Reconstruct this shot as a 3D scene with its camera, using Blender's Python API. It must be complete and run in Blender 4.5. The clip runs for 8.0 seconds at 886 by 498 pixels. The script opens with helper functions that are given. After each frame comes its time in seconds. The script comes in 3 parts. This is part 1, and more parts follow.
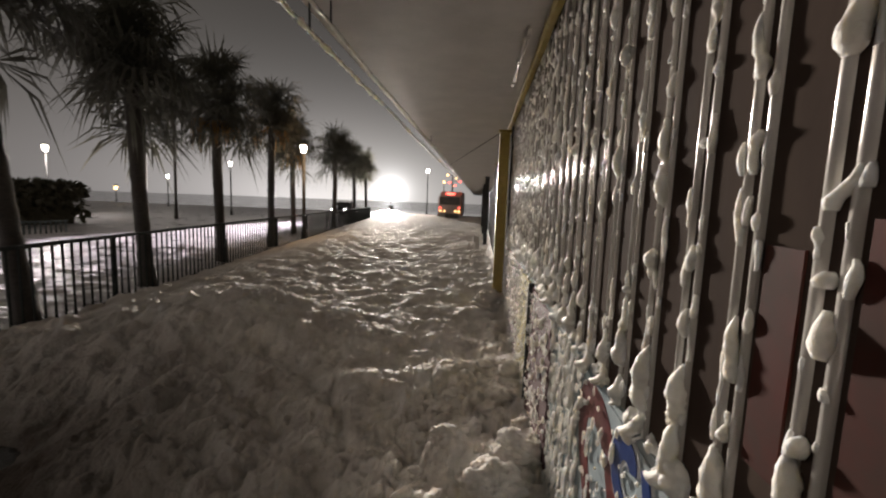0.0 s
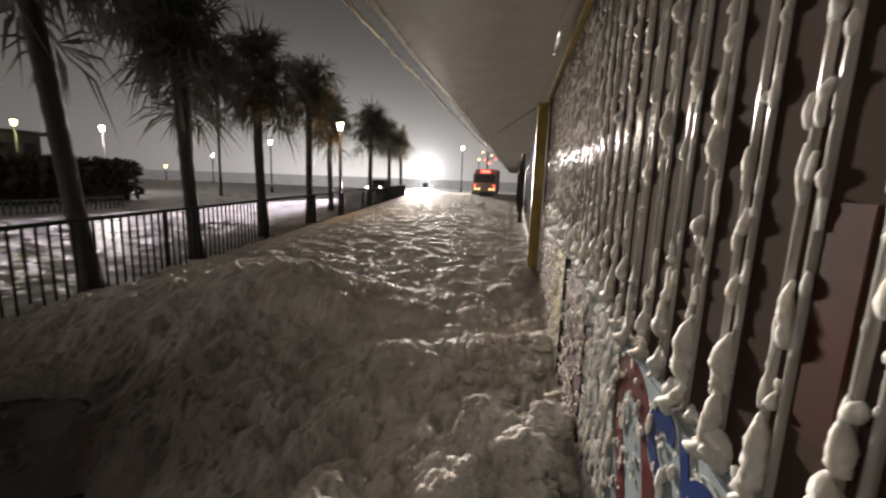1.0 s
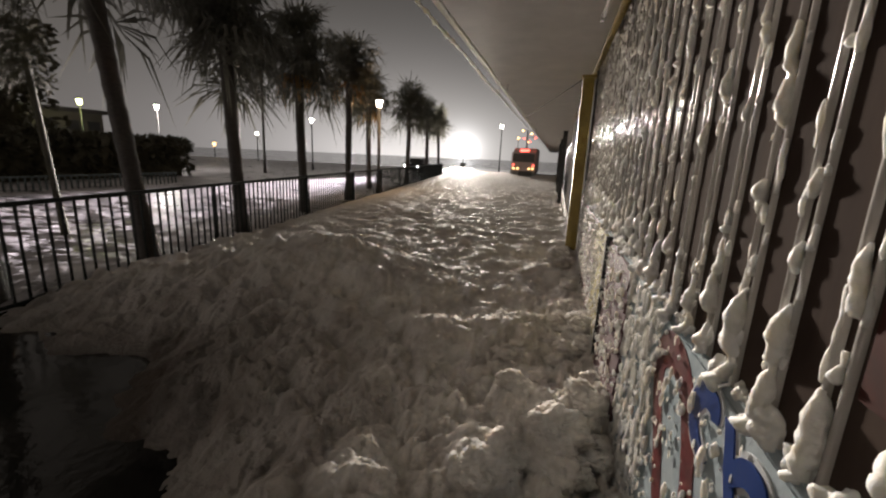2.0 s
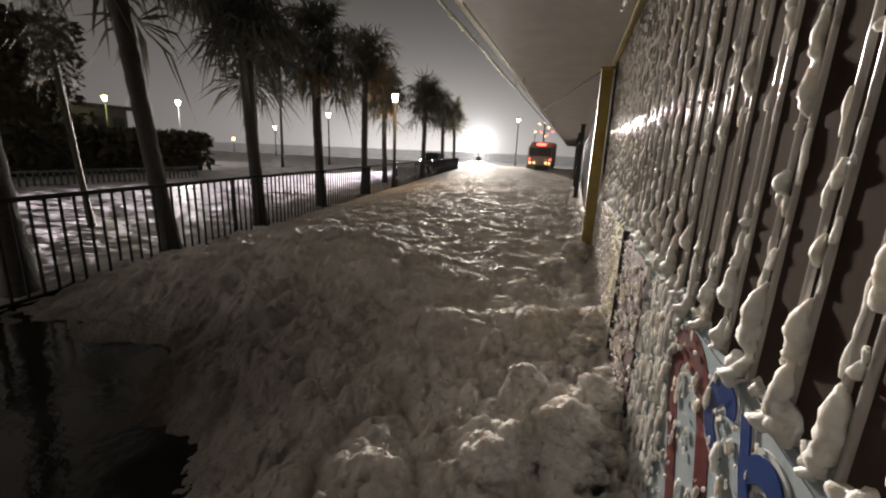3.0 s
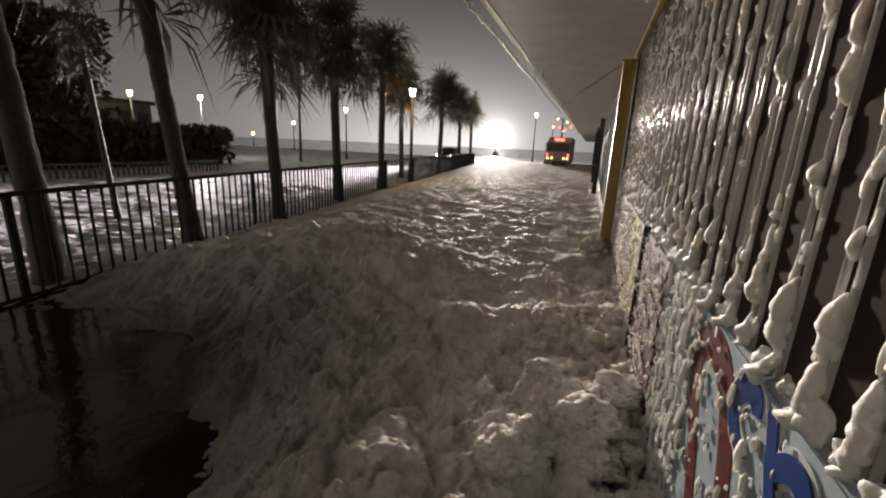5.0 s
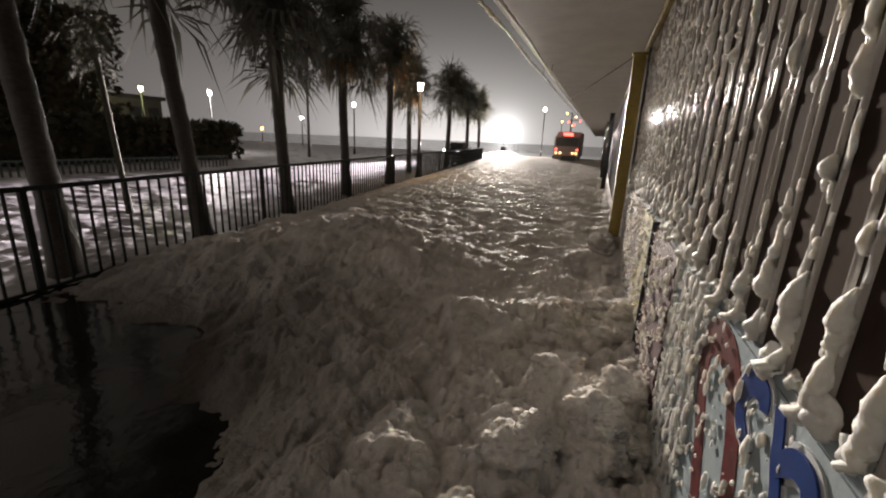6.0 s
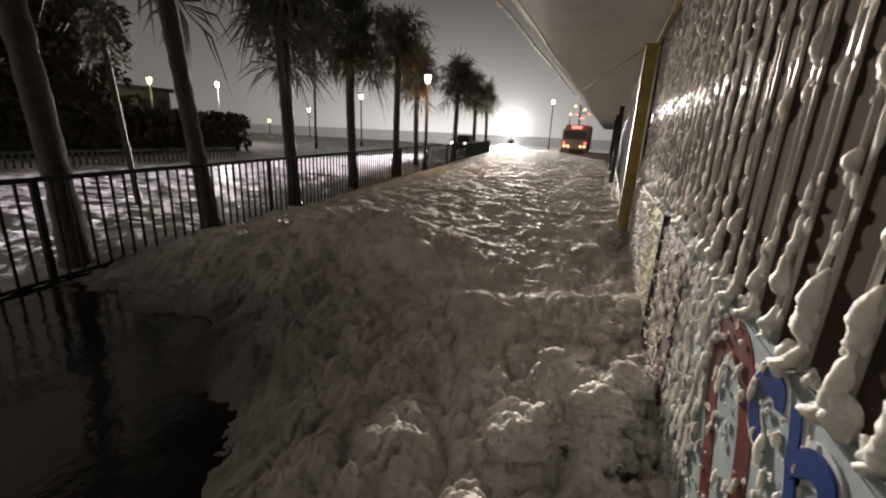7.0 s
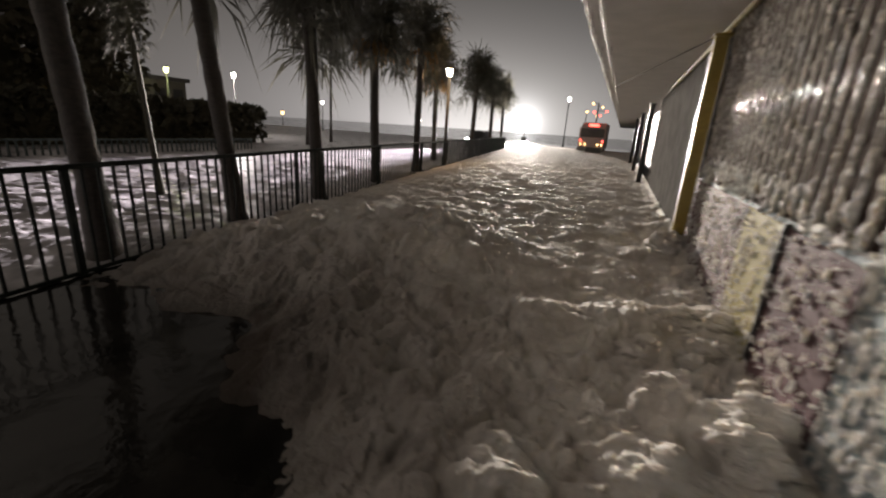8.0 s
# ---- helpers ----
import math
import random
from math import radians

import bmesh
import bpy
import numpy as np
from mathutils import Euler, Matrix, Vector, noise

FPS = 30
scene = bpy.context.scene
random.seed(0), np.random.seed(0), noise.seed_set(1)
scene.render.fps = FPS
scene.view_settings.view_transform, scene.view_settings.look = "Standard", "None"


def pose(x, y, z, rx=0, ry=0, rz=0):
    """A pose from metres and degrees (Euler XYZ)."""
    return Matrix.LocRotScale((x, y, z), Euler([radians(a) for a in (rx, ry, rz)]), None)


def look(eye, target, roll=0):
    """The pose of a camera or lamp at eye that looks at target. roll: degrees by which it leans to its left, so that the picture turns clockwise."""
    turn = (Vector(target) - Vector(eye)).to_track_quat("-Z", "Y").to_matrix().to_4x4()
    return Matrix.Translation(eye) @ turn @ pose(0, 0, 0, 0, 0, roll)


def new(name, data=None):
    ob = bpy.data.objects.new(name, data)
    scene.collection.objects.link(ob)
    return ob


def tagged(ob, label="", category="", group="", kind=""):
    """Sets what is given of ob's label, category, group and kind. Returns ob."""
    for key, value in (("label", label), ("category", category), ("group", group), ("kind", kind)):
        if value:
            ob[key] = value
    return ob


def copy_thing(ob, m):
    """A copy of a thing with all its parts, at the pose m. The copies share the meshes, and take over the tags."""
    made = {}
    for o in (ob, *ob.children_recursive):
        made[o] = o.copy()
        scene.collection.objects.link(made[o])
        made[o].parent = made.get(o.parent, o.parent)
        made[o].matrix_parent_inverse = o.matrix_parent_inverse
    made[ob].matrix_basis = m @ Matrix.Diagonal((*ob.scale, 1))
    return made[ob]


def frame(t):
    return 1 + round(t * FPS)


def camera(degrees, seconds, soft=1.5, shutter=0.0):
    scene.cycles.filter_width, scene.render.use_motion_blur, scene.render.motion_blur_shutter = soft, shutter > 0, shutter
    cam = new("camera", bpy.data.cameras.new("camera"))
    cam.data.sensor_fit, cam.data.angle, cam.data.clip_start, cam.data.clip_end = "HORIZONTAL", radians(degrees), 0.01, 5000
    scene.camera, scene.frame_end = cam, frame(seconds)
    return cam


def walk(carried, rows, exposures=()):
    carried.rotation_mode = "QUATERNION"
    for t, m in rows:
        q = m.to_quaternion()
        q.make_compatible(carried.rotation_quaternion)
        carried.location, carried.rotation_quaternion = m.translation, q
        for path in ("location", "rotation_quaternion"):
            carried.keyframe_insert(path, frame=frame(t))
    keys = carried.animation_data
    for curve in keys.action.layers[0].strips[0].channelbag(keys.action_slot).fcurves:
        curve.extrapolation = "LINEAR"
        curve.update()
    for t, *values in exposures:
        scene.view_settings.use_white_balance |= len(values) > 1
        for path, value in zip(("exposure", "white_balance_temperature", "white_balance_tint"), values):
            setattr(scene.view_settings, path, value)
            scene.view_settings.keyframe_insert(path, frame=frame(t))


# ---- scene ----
cam = camera(94.0, 8.0, soft=2.1, shutter=0.9)
PATH = [
    (0, (0.031, 0.688, 1.386), (-0.145, 2.667, 1.16), 2.1),
    (0.5, (0.036, 0.687, 1.371), (-0.206, 2.654, 1.099), 2.0),
    (1, (0.025, 0.682, 1.356), (-0.307, 2.625, 1.021), 2.1),
    (1.5, (0.019, 0.688, 1.33), (-0.407, 2.601, 0.932), 2.4),
    (3, (0.029, 0.686, 1.312), (-0.531, 2.548, 0.847), 2.4),
    (3.5, (0.027, 0.686, 1.311), (-0.552, 2.54, 0.836), 2.4),
    (4, (0.023, 0.68, 1.309), (-0.572, 2.528, 0.828), 2.5),
    (4.5, (0.018, 0.683, 1.303), (-0.592, 2.525, 0.819), 2.6),
    (6, (0.023, 0.677, 1.299), (-0.636, 2.494, 0.785), 2.5),
    (6.5, (0.024, 0.68, 1.297), (-0.645, 2.489, 0.766), 2.6),
    (7, (0.012, 0.684, 1.296), (-0.67, 2.482, 0.749), 2.7),
    (7.5, (-0.155, 0.707, 1.283), (-0.841, 2.5, 0.724), 3.3),
    (8, (-0.472, 0.793, 1.242), (-1.185, 2.573, 0.674), 3.8),
]
walk(cam, [(t, look(eye, target, roll)) for t, eye, target, roll in PATH])

# ---- world and large lights ----
GLARE = Vector((-19.2, 87.3, 2.3))          # the vehicle's work lamps at the end of the walk
world = bpy.data.worlds.new("night_fog")
scene.world = world
world.use_nodes = True
wn, wl = world.node_tree.nodes, world.node_tree.links
wn.clear()


def wmath(op, a, b=None, c=None):
    n = wn.new("ShaderNodeMath")
    n.operation = op
    for i, v in enumerate((a, b, c)):
        if v is None:
            continue
        if isinstance(v, (int, float)):
            n.inputs[i].default_value = v
        else:
            wl.new(v, n.inputs[i])
    return n.outputs[0]


coord = wn.new("ShaderNodeTexCoord")
sep = wn.new("ShaderNodeSeparateXYZ")
wl.new(coord.outputs["Generated"], sep.inputs[0])
fog_noise = wn.new("ShaderNodeTexNoise")
fog_noise.inputs["Scale"].default_value, fog_noise.inputs["Detail"].default_value = 3.0, 3.0
wl.new(coord.outputs["Generated"], fog_noise.inputs["Vector"])


def glow(cx, cy, cz, sx, sz, power):
    """A lobe of lit fog round a direction, wider than high; fades with the distance from it."""
    dx = wmath("DIVIDE", wmath("SUBTRACT", sep.outputs[0], cx), sx)
    dy = wmath("DIVIDE", wmath("SUBTRACT", sep.outputs[1], cy), sx)
    dz = wmath("DIVIDE", wmath("SUBTRACT", sep.outputs[2], cz), sz)
    d2 = wmath("ADD", wmath("ADD", wmath("MULTIPLY", dx, dx), wmath("MULTIPLY", dy, dy)), wmath("MULTIPLY", dz, dz))
    return wmath("MULTIPLY", wmath("EXPONENT", wmath("MULTIPLY", wmath("SQRT", d2), -1.0)), power)


FOG = 1.0
core = glow(-0.215, 0.976, 0.02, 0.018, 0.018, 4.0)
wide = glow(-0.27, 0.96, 0.0, 0.20, 0.10, 0.62)
side = glow(-0.40, 0.91, 0.0, 0.30, 0.10, 0.58)
# Unseen glow behind and left of the camera, added as fill.
back_fill = glow(-0.80, -0.46, 0.42, 0.38, 0.38, 0.62)
base = wmath("MULTIPLY", wmath("ADD", wmath("MULTIPLY", fog_noise.outputs[0], 0.5), 0.72), 0.027)


def tint(value, colour):
    n = wn.new("ShaderNodeVectorMath")
    n.operation = "SCALE"
    n.inputs[0].default_value = colour
    wl.new(value, n.inputs["Scale"])
    return n.outputs[0]


def vadd(a, b):
    n = wn.new("ShaderNodeVectorMath")
    n.operation = "ADD"
    wl.new(a, n.inputs[0])
    wl.new(b, n.inputs[1])
    return n.outputs[0]


total = vadd(vadd(tint(core, (1.0, 0.99, 1.0)), tint(wide, (1.0, 0.945, 0.87))), vadd(tint(side, (1.0, 0.94, 0.95)), vadd(tint(base, (1.0, 0.89, 0.81)), tint(back_fill, (1.0, 0.86, 0.72)))))
back = wn.new("ShaderNodeBackground")
back.inputs["Strength"].default_value = FOG
wl.new(total, back.inputs["Color"])
wout = wn.new("ShaderNodeOutputWorld")
wl.new(back.outputs[0], wout.inputs[0])


def lamp(name, place, watts, colour, size):
    data = bpy.data.lights.new(name, "POINT")
    data.energy, data.color, data.shadow_soft_size = watts, colour, size
    ob = new(name, data)
    ob.location = place
    return ob


flood = bpy.data.lights.new("work_lamp_light", "SPOT")
flood.energy, flood.color, flood.shadow_soft_size, flood.spot_size, flood.spot_blend = 540000, (1.0, 0.90, 0.80), 2.4, radians(30), 1.0
new("work_lamp_light", flood).matrix_basis = look(GLARE + Vector((0.2, -1.6, 1.0)), (-1.5, 2.0, 4.0))
beam = bpy.data.lights.new("car_headlight_beam", "SPOT")
beam.energy, beam.color, beam.shadow_soft_size, beam.spot_size, beam.spot_blend = 480000, (1.0, 0.89, 0.97), 0.3, radians(17), 0.7
new("car_headlight_beam", beam).matrix_basis = look((-14.2, 40.8, 1.6), (-11.4, 5.0, -0.3))

# ---- materials ----


def material(name, colour, second=None, scale=6.0, rough=0.6, rough2=None, metal=0.0, bump=0.0, bump_scale=60.0, emit=None, power=0.0, vary=0.0, stretch=(1, 1, 1), inner=0.0, gloss=0.5, puffy=0.0):
    m = bpy.data.materials.new(name)
    m.use_nodes = True
    nt = m.node_tree
    p = nt.nodes["Principled BSDF"]
    p.inputs["Base Color"].default_value = (*colour, 1)
    p.inputs["Roughness"].default_value = rough
    p.inputs["Metallic"].default_value = metal
    p.inputs["Specular IOR Level"].default_value = gloss
    if inner:
        p.inputs["Subsurface Weight"].default_value = inner
        p.inputs["Subsurface Radius"].default_value = (0.05, 0.045, 0.038)
        p.inputs["Subsurface Scale"].default_value = 0.6
    if emit:
        p.inputs["Emission Color"].default_value = (*emit, 1)
        p.inputs["Emission Strength"].default_value = power
    tc = nt.nodes.new("ShaderNodeTexCoord")
    mp = nt.nodes.new("ShaderNodeMapping")
    mp.inputs["Scale"].default_value = stretch
    nt.links.new(tc.outputs["Object"], mp.inputs[0])
    if second:
        nz = nt.nodes.new("ShaderNodeTexNoise")
        nz.inputs["Scale"].default_value, nz.inputs["Detail"].default_value = scale, 6.0
        nz.inputs["Roughness"].default_value = 0.65
        nt.links.new(mp.outputs[0], nz.inputs["Vector"])
        ramp = nt.nodes.new("ShaderNodeMapRange")
        ramp.inputs["From Min"].default_value, ramp.inputs["From Max"].default_value = 0.35, 0.65
        nt.links.new(nz.outputs[0], ramp.inputs["Value"])
        mix = nt.nodes.new("ShaderNodeMix")
        mix.data_type = "RGBA"
        mix.inputs["A"].default_value, mix.inputs["B"].default_value = (*colour, 1), (*second, 1)
        nt.links.new(ramp.outputs[0], mix.inputs["Factor"])
        result = mix.outputs["Result"]
        if vary:
            info = nt.nodes.new("ShaderNodeObjectInfo")
            hsv = nt.nodes.new("ShaderNodeHueSaturation")
            mr = nt.nodes.new("ShaderNodeMapRange")
            mr.inputs["To Min"].default_value, mr.inputs["To Max"].default_value = 1 - vary, 1 + vary
            nt.links.new(info.outputs["Random"], mr.inputs["Value"])
            nt.links.new(mr.outputs[0], hsv.inputs["Value"])
            nt.links.new(result, hsv.inputs["Color"])
            result = hsv.outputs[0]
        nt.links.new(result, p.inputs["Base Color"])
        if rough2 is not None:
            rr = nt.nodes.new("ShaderNodeMapRange")
            rr.inputs["To Min"].default_value, rr.inputs["To Max"].default_value = rough, rough2
            nt.links.new(ramp.outputs[0], rr.inputs["Value"])
            nt.links.new(rr.outputs[0], p.inputs["Roughness"])
    if bump:
        bn = nt.nodes.new("ShaderNodeTexNoise")
        bn.inputs["Scale"].default_value, bn.inputs["Detail"].default_value = bump_scale, 5.0
        nt.links.new(mp.outputs[0], bn.inputs["Vector"])
        b = nt.nodes.new("ShaderNodeBump")
        b.inputs["Strength"].default_value, b.inputs["Distance"].default_value = bump, 0.02
        height = bn.outputs[0]
        if puffy:
            vor = nt.nodes.new("ShaderNodeTexVoronoi")
            vor.feature = "SMOOTH_F1"
            vor.inputs["Scale"].default_value = puffy
            vor.inputs["Detail"].default_value = 2.0
            warp = nt.nodes.new("ShaderNodeVectorMath")
            warp.operation = "MULTIPLY_ADD"
            warp.inputs[1].default_value = (0.05, 0.05, 0.05)
            nt.links.new(bn.outputs["Color"], warp.inputs[0])
            nt.links.new(mp.outputs[0], warp.inputs[2])
            nt.links.new(warp.outputs[0], vor.inputs["Vector"])
            sub = nt.nodes.new("ShaderNodeMath")
            sub.operation = "SUBTRACT"
            nt.links.new(bn.outputs[0], sub.inputs[0])
            nt.links.new(vor.outputs["Distance"], sub.inputs[1])
            height = sub.outputs[0]
        nt.links.new(height, b.inputs["Height"])
        nt.links.new(b.outputs[0], p.inputs["Normal"])
    return m


M_FOAM = material("sea_foam", (0.57, 0.53, 0.49), (0.78, 0.75, 0.71), 3.0, 0.6, 0.85, bump=0.7, bump_scale=42, inner=0.5, gloss=0.07, puffy=28.0)


def shade_near_left(m, dark):
    """Foam with shade painted into its colour at the near left, and patches of brown dirt."""
    nt = m.node_tree
    p = nt.nodes["Principled BSDF"]
    thick = p.inputs["Base Color"].links[0].from_socket
    tc = nt.nodes.new("ShaderNodeTexCoord")
    at = nt.nodes.new("ShaderNodeSeparateXYZ")
    nt.links.new(tc.outputs["Object"], at.inputs[0])
    patches = nt.nodes.new("ShaderNodeTexNoise")
    patches.inputs["Scale"].default_value, patches.inputs["Detail"].default_value = 1.6, 3.0
    nt.links.new(tc.outputs["Object"], patches.inputs["Vector"])

    def calc(op, a, b):
        n = nt.nodes.new("ShaderNodeMath")
        n.operation = op
        n.use_clamp = op == "MINIMUM"
        for i, v in enumerate((a, b)):
            if isinstance(v, (int, float)):
                n.inputs[i].default_value = v
            else:
                nt.links.new(v, n.inputs[i])
        return n.outputs[0]
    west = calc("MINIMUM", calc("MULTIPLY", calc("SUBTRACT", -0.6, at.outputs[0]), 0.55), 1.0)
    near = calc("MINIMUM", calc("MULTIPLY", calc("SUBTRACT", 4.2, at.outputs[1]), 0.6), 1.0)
    # Painted shade: darkens west and near, broken up by the patches.
    left_shade = calc("MULTIPLY", calc("MULTIPLY", west, near), calc("ADD", patches.outputs[0], 0.6))
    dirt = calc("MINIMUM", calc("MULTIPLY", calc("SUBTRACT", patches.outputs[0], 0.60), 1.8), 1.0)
    mask = calc("MINIMUM", calc("ADD", left_shade, dirt), 0.95)
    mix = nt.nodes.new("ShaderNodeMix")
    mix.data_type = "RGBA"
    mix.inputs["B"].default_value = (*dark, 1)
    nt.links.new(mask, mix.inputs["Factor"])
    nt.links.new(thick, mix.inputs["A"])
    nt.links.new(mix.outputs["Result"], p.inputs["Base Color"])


shade_near_left(M_FOAM, (0.055, 0.042, 0.034))
M_WALLFOAM = material("clinging_foam", (0.68, 0.665, 0.63), (0.80, 0.79, 0.755), 14.0, 0.48, 0.65, bump=0.3, bump_scale=65, inner=0.5, gloss=0.14)
M_WATER = material("flood_water", (0.012, 0.011, 0.010), (0.03, 0.028, 0.025), 2.0, 0.06, 0.12, bump=0.35, bump_scale=5.0)
M_ROAD = material("flooded_road", (0.26, 0.25, 0.255), (0.66, 0.63, 0.64), 1.3, 0.22, 0.6, bump=0.5, bump_scale=9.0)
M_GROUND = material("flooded_ground", (0.02, 0.02, 0.02), (0.05, 0.048, 0.046), 0.5, 0.10, 0.22, bump=0.03, bump_scale=1.5)
M_PAN = material("brown_painted_sheet", (0.052, 0.037, 0.031), (0.076, 0.056, 0.046), 5.0, 0.85, 0.95, bump=0.06, bump_scale=14, stretch=(1, 1, 0.25), gloss=0.02)
M_RIB = material("wet_pale_metal", (0.66, 0.63, 0.59), (0.50, 0.47, 0.44), 9.0, 0.16, 0.26, metal=0.12, bump=0.04, bump_scale=40, stretch=(1, 1, 0.2))
M_SIDING = material("plum_painted_boards", (0.12, 0.070, 0.078), (0.18, 0.12, 0.125), 8.0, 0.65, 0.8, bump=0.15, bump_scale=50, vary=0.15, gloss=0.12)
M_MURAL = material("pale_blue_wall_paint", (0.28, 0.35, 0.39), (0.40, 0.45, 0.47), 5.0, 0.55, 0.7, bump=0.1, bump_scale=60, gloss=0.15)
M_OCHRE = material("ochre_painted_render", (0.34, 0.30, 0.14), (0.44, 0.38, 0.20), 7.0, 0.65, 0.8, bump=0.12, bump_scale=60, gloss=0.12)
M_YELLOW = material("yellow_paint", (0.36, 0.26, 0.045), (0.25, 0.18, 0.035), 9.0, 0.35, 0.55, bump=0.12, bump_scale=50)
M_BLACK = material("black_paint", (0.012, 0.012, 0.013), (0.03, 0.028, 0.026), 10.0, 0.35, 0.55, bump=0.06, bump_scale=60)
M_FENCE = material("dark_green_fence_paint", (0.014, 0.020, 0.018), (0.03, 0.036, 0.033), 14.0, 0.5, 0.65, bump=0.08, bump_scale=60, gloss=0.2)
M_SOFFIT = material("pale_soffit_paint", (0.50, 0.475, 0.45), (0.60, 0.57, 0.54), 2.5, 0.5, 0.65, bump=0.05, bump_scale=30, gloss=0.3)
M_PANEL = material("grey_wet_panel", (0.13, 0.125, 0.12), (0.19, 0.185, 0.175), 3.0, 0.85, 0.95, bump=0.1, bump_scale=20, gloss=0.0)
M_TRUNK = material("palm_bark", (0.042, 0.037, 0.032), (0.078, 0.068, 0.057), 12.0, 0.32, 0.5, bump=0.5, bump_scale=30, stretch=(1, 1, 3), gloss=0.35)
M_FROND = material("palm_leaf", (0.095, 0.098, 0.075), (0.125, 0.124, 0.095), 5.0, 0.5, 0.65)


def leaf_light_through(m, colour, share):
    """Thin wet blades let part of the light through."""
    nt = m.node_tree
    p = nt.nodes["Principled BSDF"]
    out = nt.nodes["Material Output"]
    tr = nt.nodes.new("ShaderNodeBsdfTranslucent")
    tr.inputs["Color"].default_value = (*colour, 1)
    mix = nt.nodes.new("ShaderNodeMixShader")
    mix.inputs[0].default_value = share
    nt.links.new(p.outputs[0], mix.inputs[1])
    nt.links.new(tr.outputs[0], mix.inputs[2])
    nt.links.new(mix.outputs[0], out.inputs["Surface"])


leaf_light_through(M_FROND, (0.17, 0.165, 0.13), 0.5)
M_DRYFROND = material("dry_palm_leaf", (0.16, 0.10, 0.045), (0.22, 0.15, 0.07), 5.0, 0.6, 0.75)
leaf_light_through(M_DRYFROND, (0.40, 0.24, 0.09), 0.5)
M_HEDGE = material("hedge_leaf", (0.062, 0.062, 0.045), (0.10, 0.095, 0.068), 3.0, 0.85, 0.95, gloss=0.1)
M_TREELEAF = material("tree_leaf", (0.085, 0.080, 0.055), (0.12, 0.11, 0.075), 0.6, 0.85, 0.95, gloss=0.1)
M_CABLE = material("black_cable", (0.02, 0.02, 0.02), rough=0.5)
M_LAMPGLASS = material("lit_lamp_glass", (0.9, 0.88, 0.8), rough=0.3, emit=(1.0, 0.94, 0.82), power=20.0)
M_WARMLAMP = material("lit_warm_lamp", (0.9, 0.6, 0.3), rough=0.3, emit=(1.0, 0.62, 0.25), power=5.0)
M_GREENLAMP = material("lit_greenish_lamp", (0.9, 0.9, 0.5), rough=0.3, emit=(0.95, 1.0, 0.45), power=7.0)
M_GLARE = material("lit_work_lamp", (1, 1, 1), rough=0.3, emit=(1.0, 0.99, 0.97), power=22.0)
M_REDLAMP = material("lit_red_lamp", (0.8, 0.05, 0.04), rough=0.3, emit=(1.0, 0.10, 0.07), power=6.0)
# Truck body colour lightened to stand in for the haze in front of it.
M_TRUCKHAZE = material("hazed_vehicle_paint", (0.62, 0.50, 0.48), (0.54, 0.43, 0.41), 4.0, 0.4, 0.5)
M_DARK = material("dark_wet_timber", (0.035, 0.03, 0.027), (0.06, 0.052, 0.045), 6.0, 0.45, 0.7, bump=0.2, bump_scale=40)
M_FACADE = material("dim_facade_paint", (0.09, 0.08, 0.06), (0.12, 0.105, 0.08), 0.8, 0.7, 0.85)
M_RED = material("red_wall_paint", (0.17, 0.022, 0.022), (0.09, 0.020, 0.022), 9.0, 0.3, 0.45)
M_BLUE = material("deep_blue_wall_paint", (0.008, 0.035, 0.17), (0.010, 0.045, 0.21), 9.0, 0.28, 0.4)
M_OUTLINE = material("pale_grey_outline_paint", (0.58, 0.60, 0.61), (0.66, 0.68, 0.68), 12.0, 0.3, 0.45)
M_REDPATCH = material("dull_red", (0.085, 0.018, 0.014), (0.055, 0.030, 0.024), 7.0, 0.7, 0.8, gloss=0.1)
M_TEAL = material("pale_teal_fence_paint", (0.07, 0.10, 0.10), (0.10, 0.13, 0.13), 5.0, 0.6, 0.7)
M_TYRE = material("tyre_rubber", (0.02, 0.02, 0.02), (0.03, 0.03, 0.03), 9.0, 0.8, 0.9)
M_CARPAINT = material("dark_car_paint", (0.03, 0.03, 0.035), (0.04, 0.04, 0.045), 5.0, 0.2, 0.3)
M_CONCRETE = material("pale_concrete", (0.30, 0.30, 0.29), (0.40, 0.39, 0.37), 3.0, 0.5, 0.75, bump=0.2, bump_scale=50)

# ---- mesh tools ----


def part(name, bm, mat, parent=None, label="", smooth=False):
    me = bpy.data.meshes.new(name)
    bm.to_mesh(me)
    bm.free()
    me.materials.append(mat)
    if smooth:
        me.polygons.foreach_set("use_smooth", [True] * len(me.polygons))
    ob = new(name, me)
    if parent:
        ob.parent = parent
    if label:
        tagged(ob, label)
    return ob


def thing(name, place=(0, 0, 0)):
    ob = new(name)
    ob.location = place
    return ob


def box(bm, x0, x1, y0, y1, z0, z1, bevel=0.0):
    r = bmesh.ops.create_cube(bm, size=1.0)
    vs = r["verts"]
    for v in vs:
        v.co = Vector(((x0 + x1) / 2 + v.co.x * (x1 - x0), (y0 + y1) / 2 + v.co.y * (y1 - y0), (z0 + z1) / 2 + v.co.z * (z1 - z0)))
    if bevel:
        es = list({e for v in vs for e in v.link_edges})
        bmesh.ops.bevel(bm, geom=es, offset=bevel, segments=2, affect="EDGES")
    return vs


def boxed(name, dims, mat, parent=None, label="", bevel=0.0):
    bm = bmesh.new()
    box(bm, *dims, bevel)
    return part(name, bm, mat, parent, label)


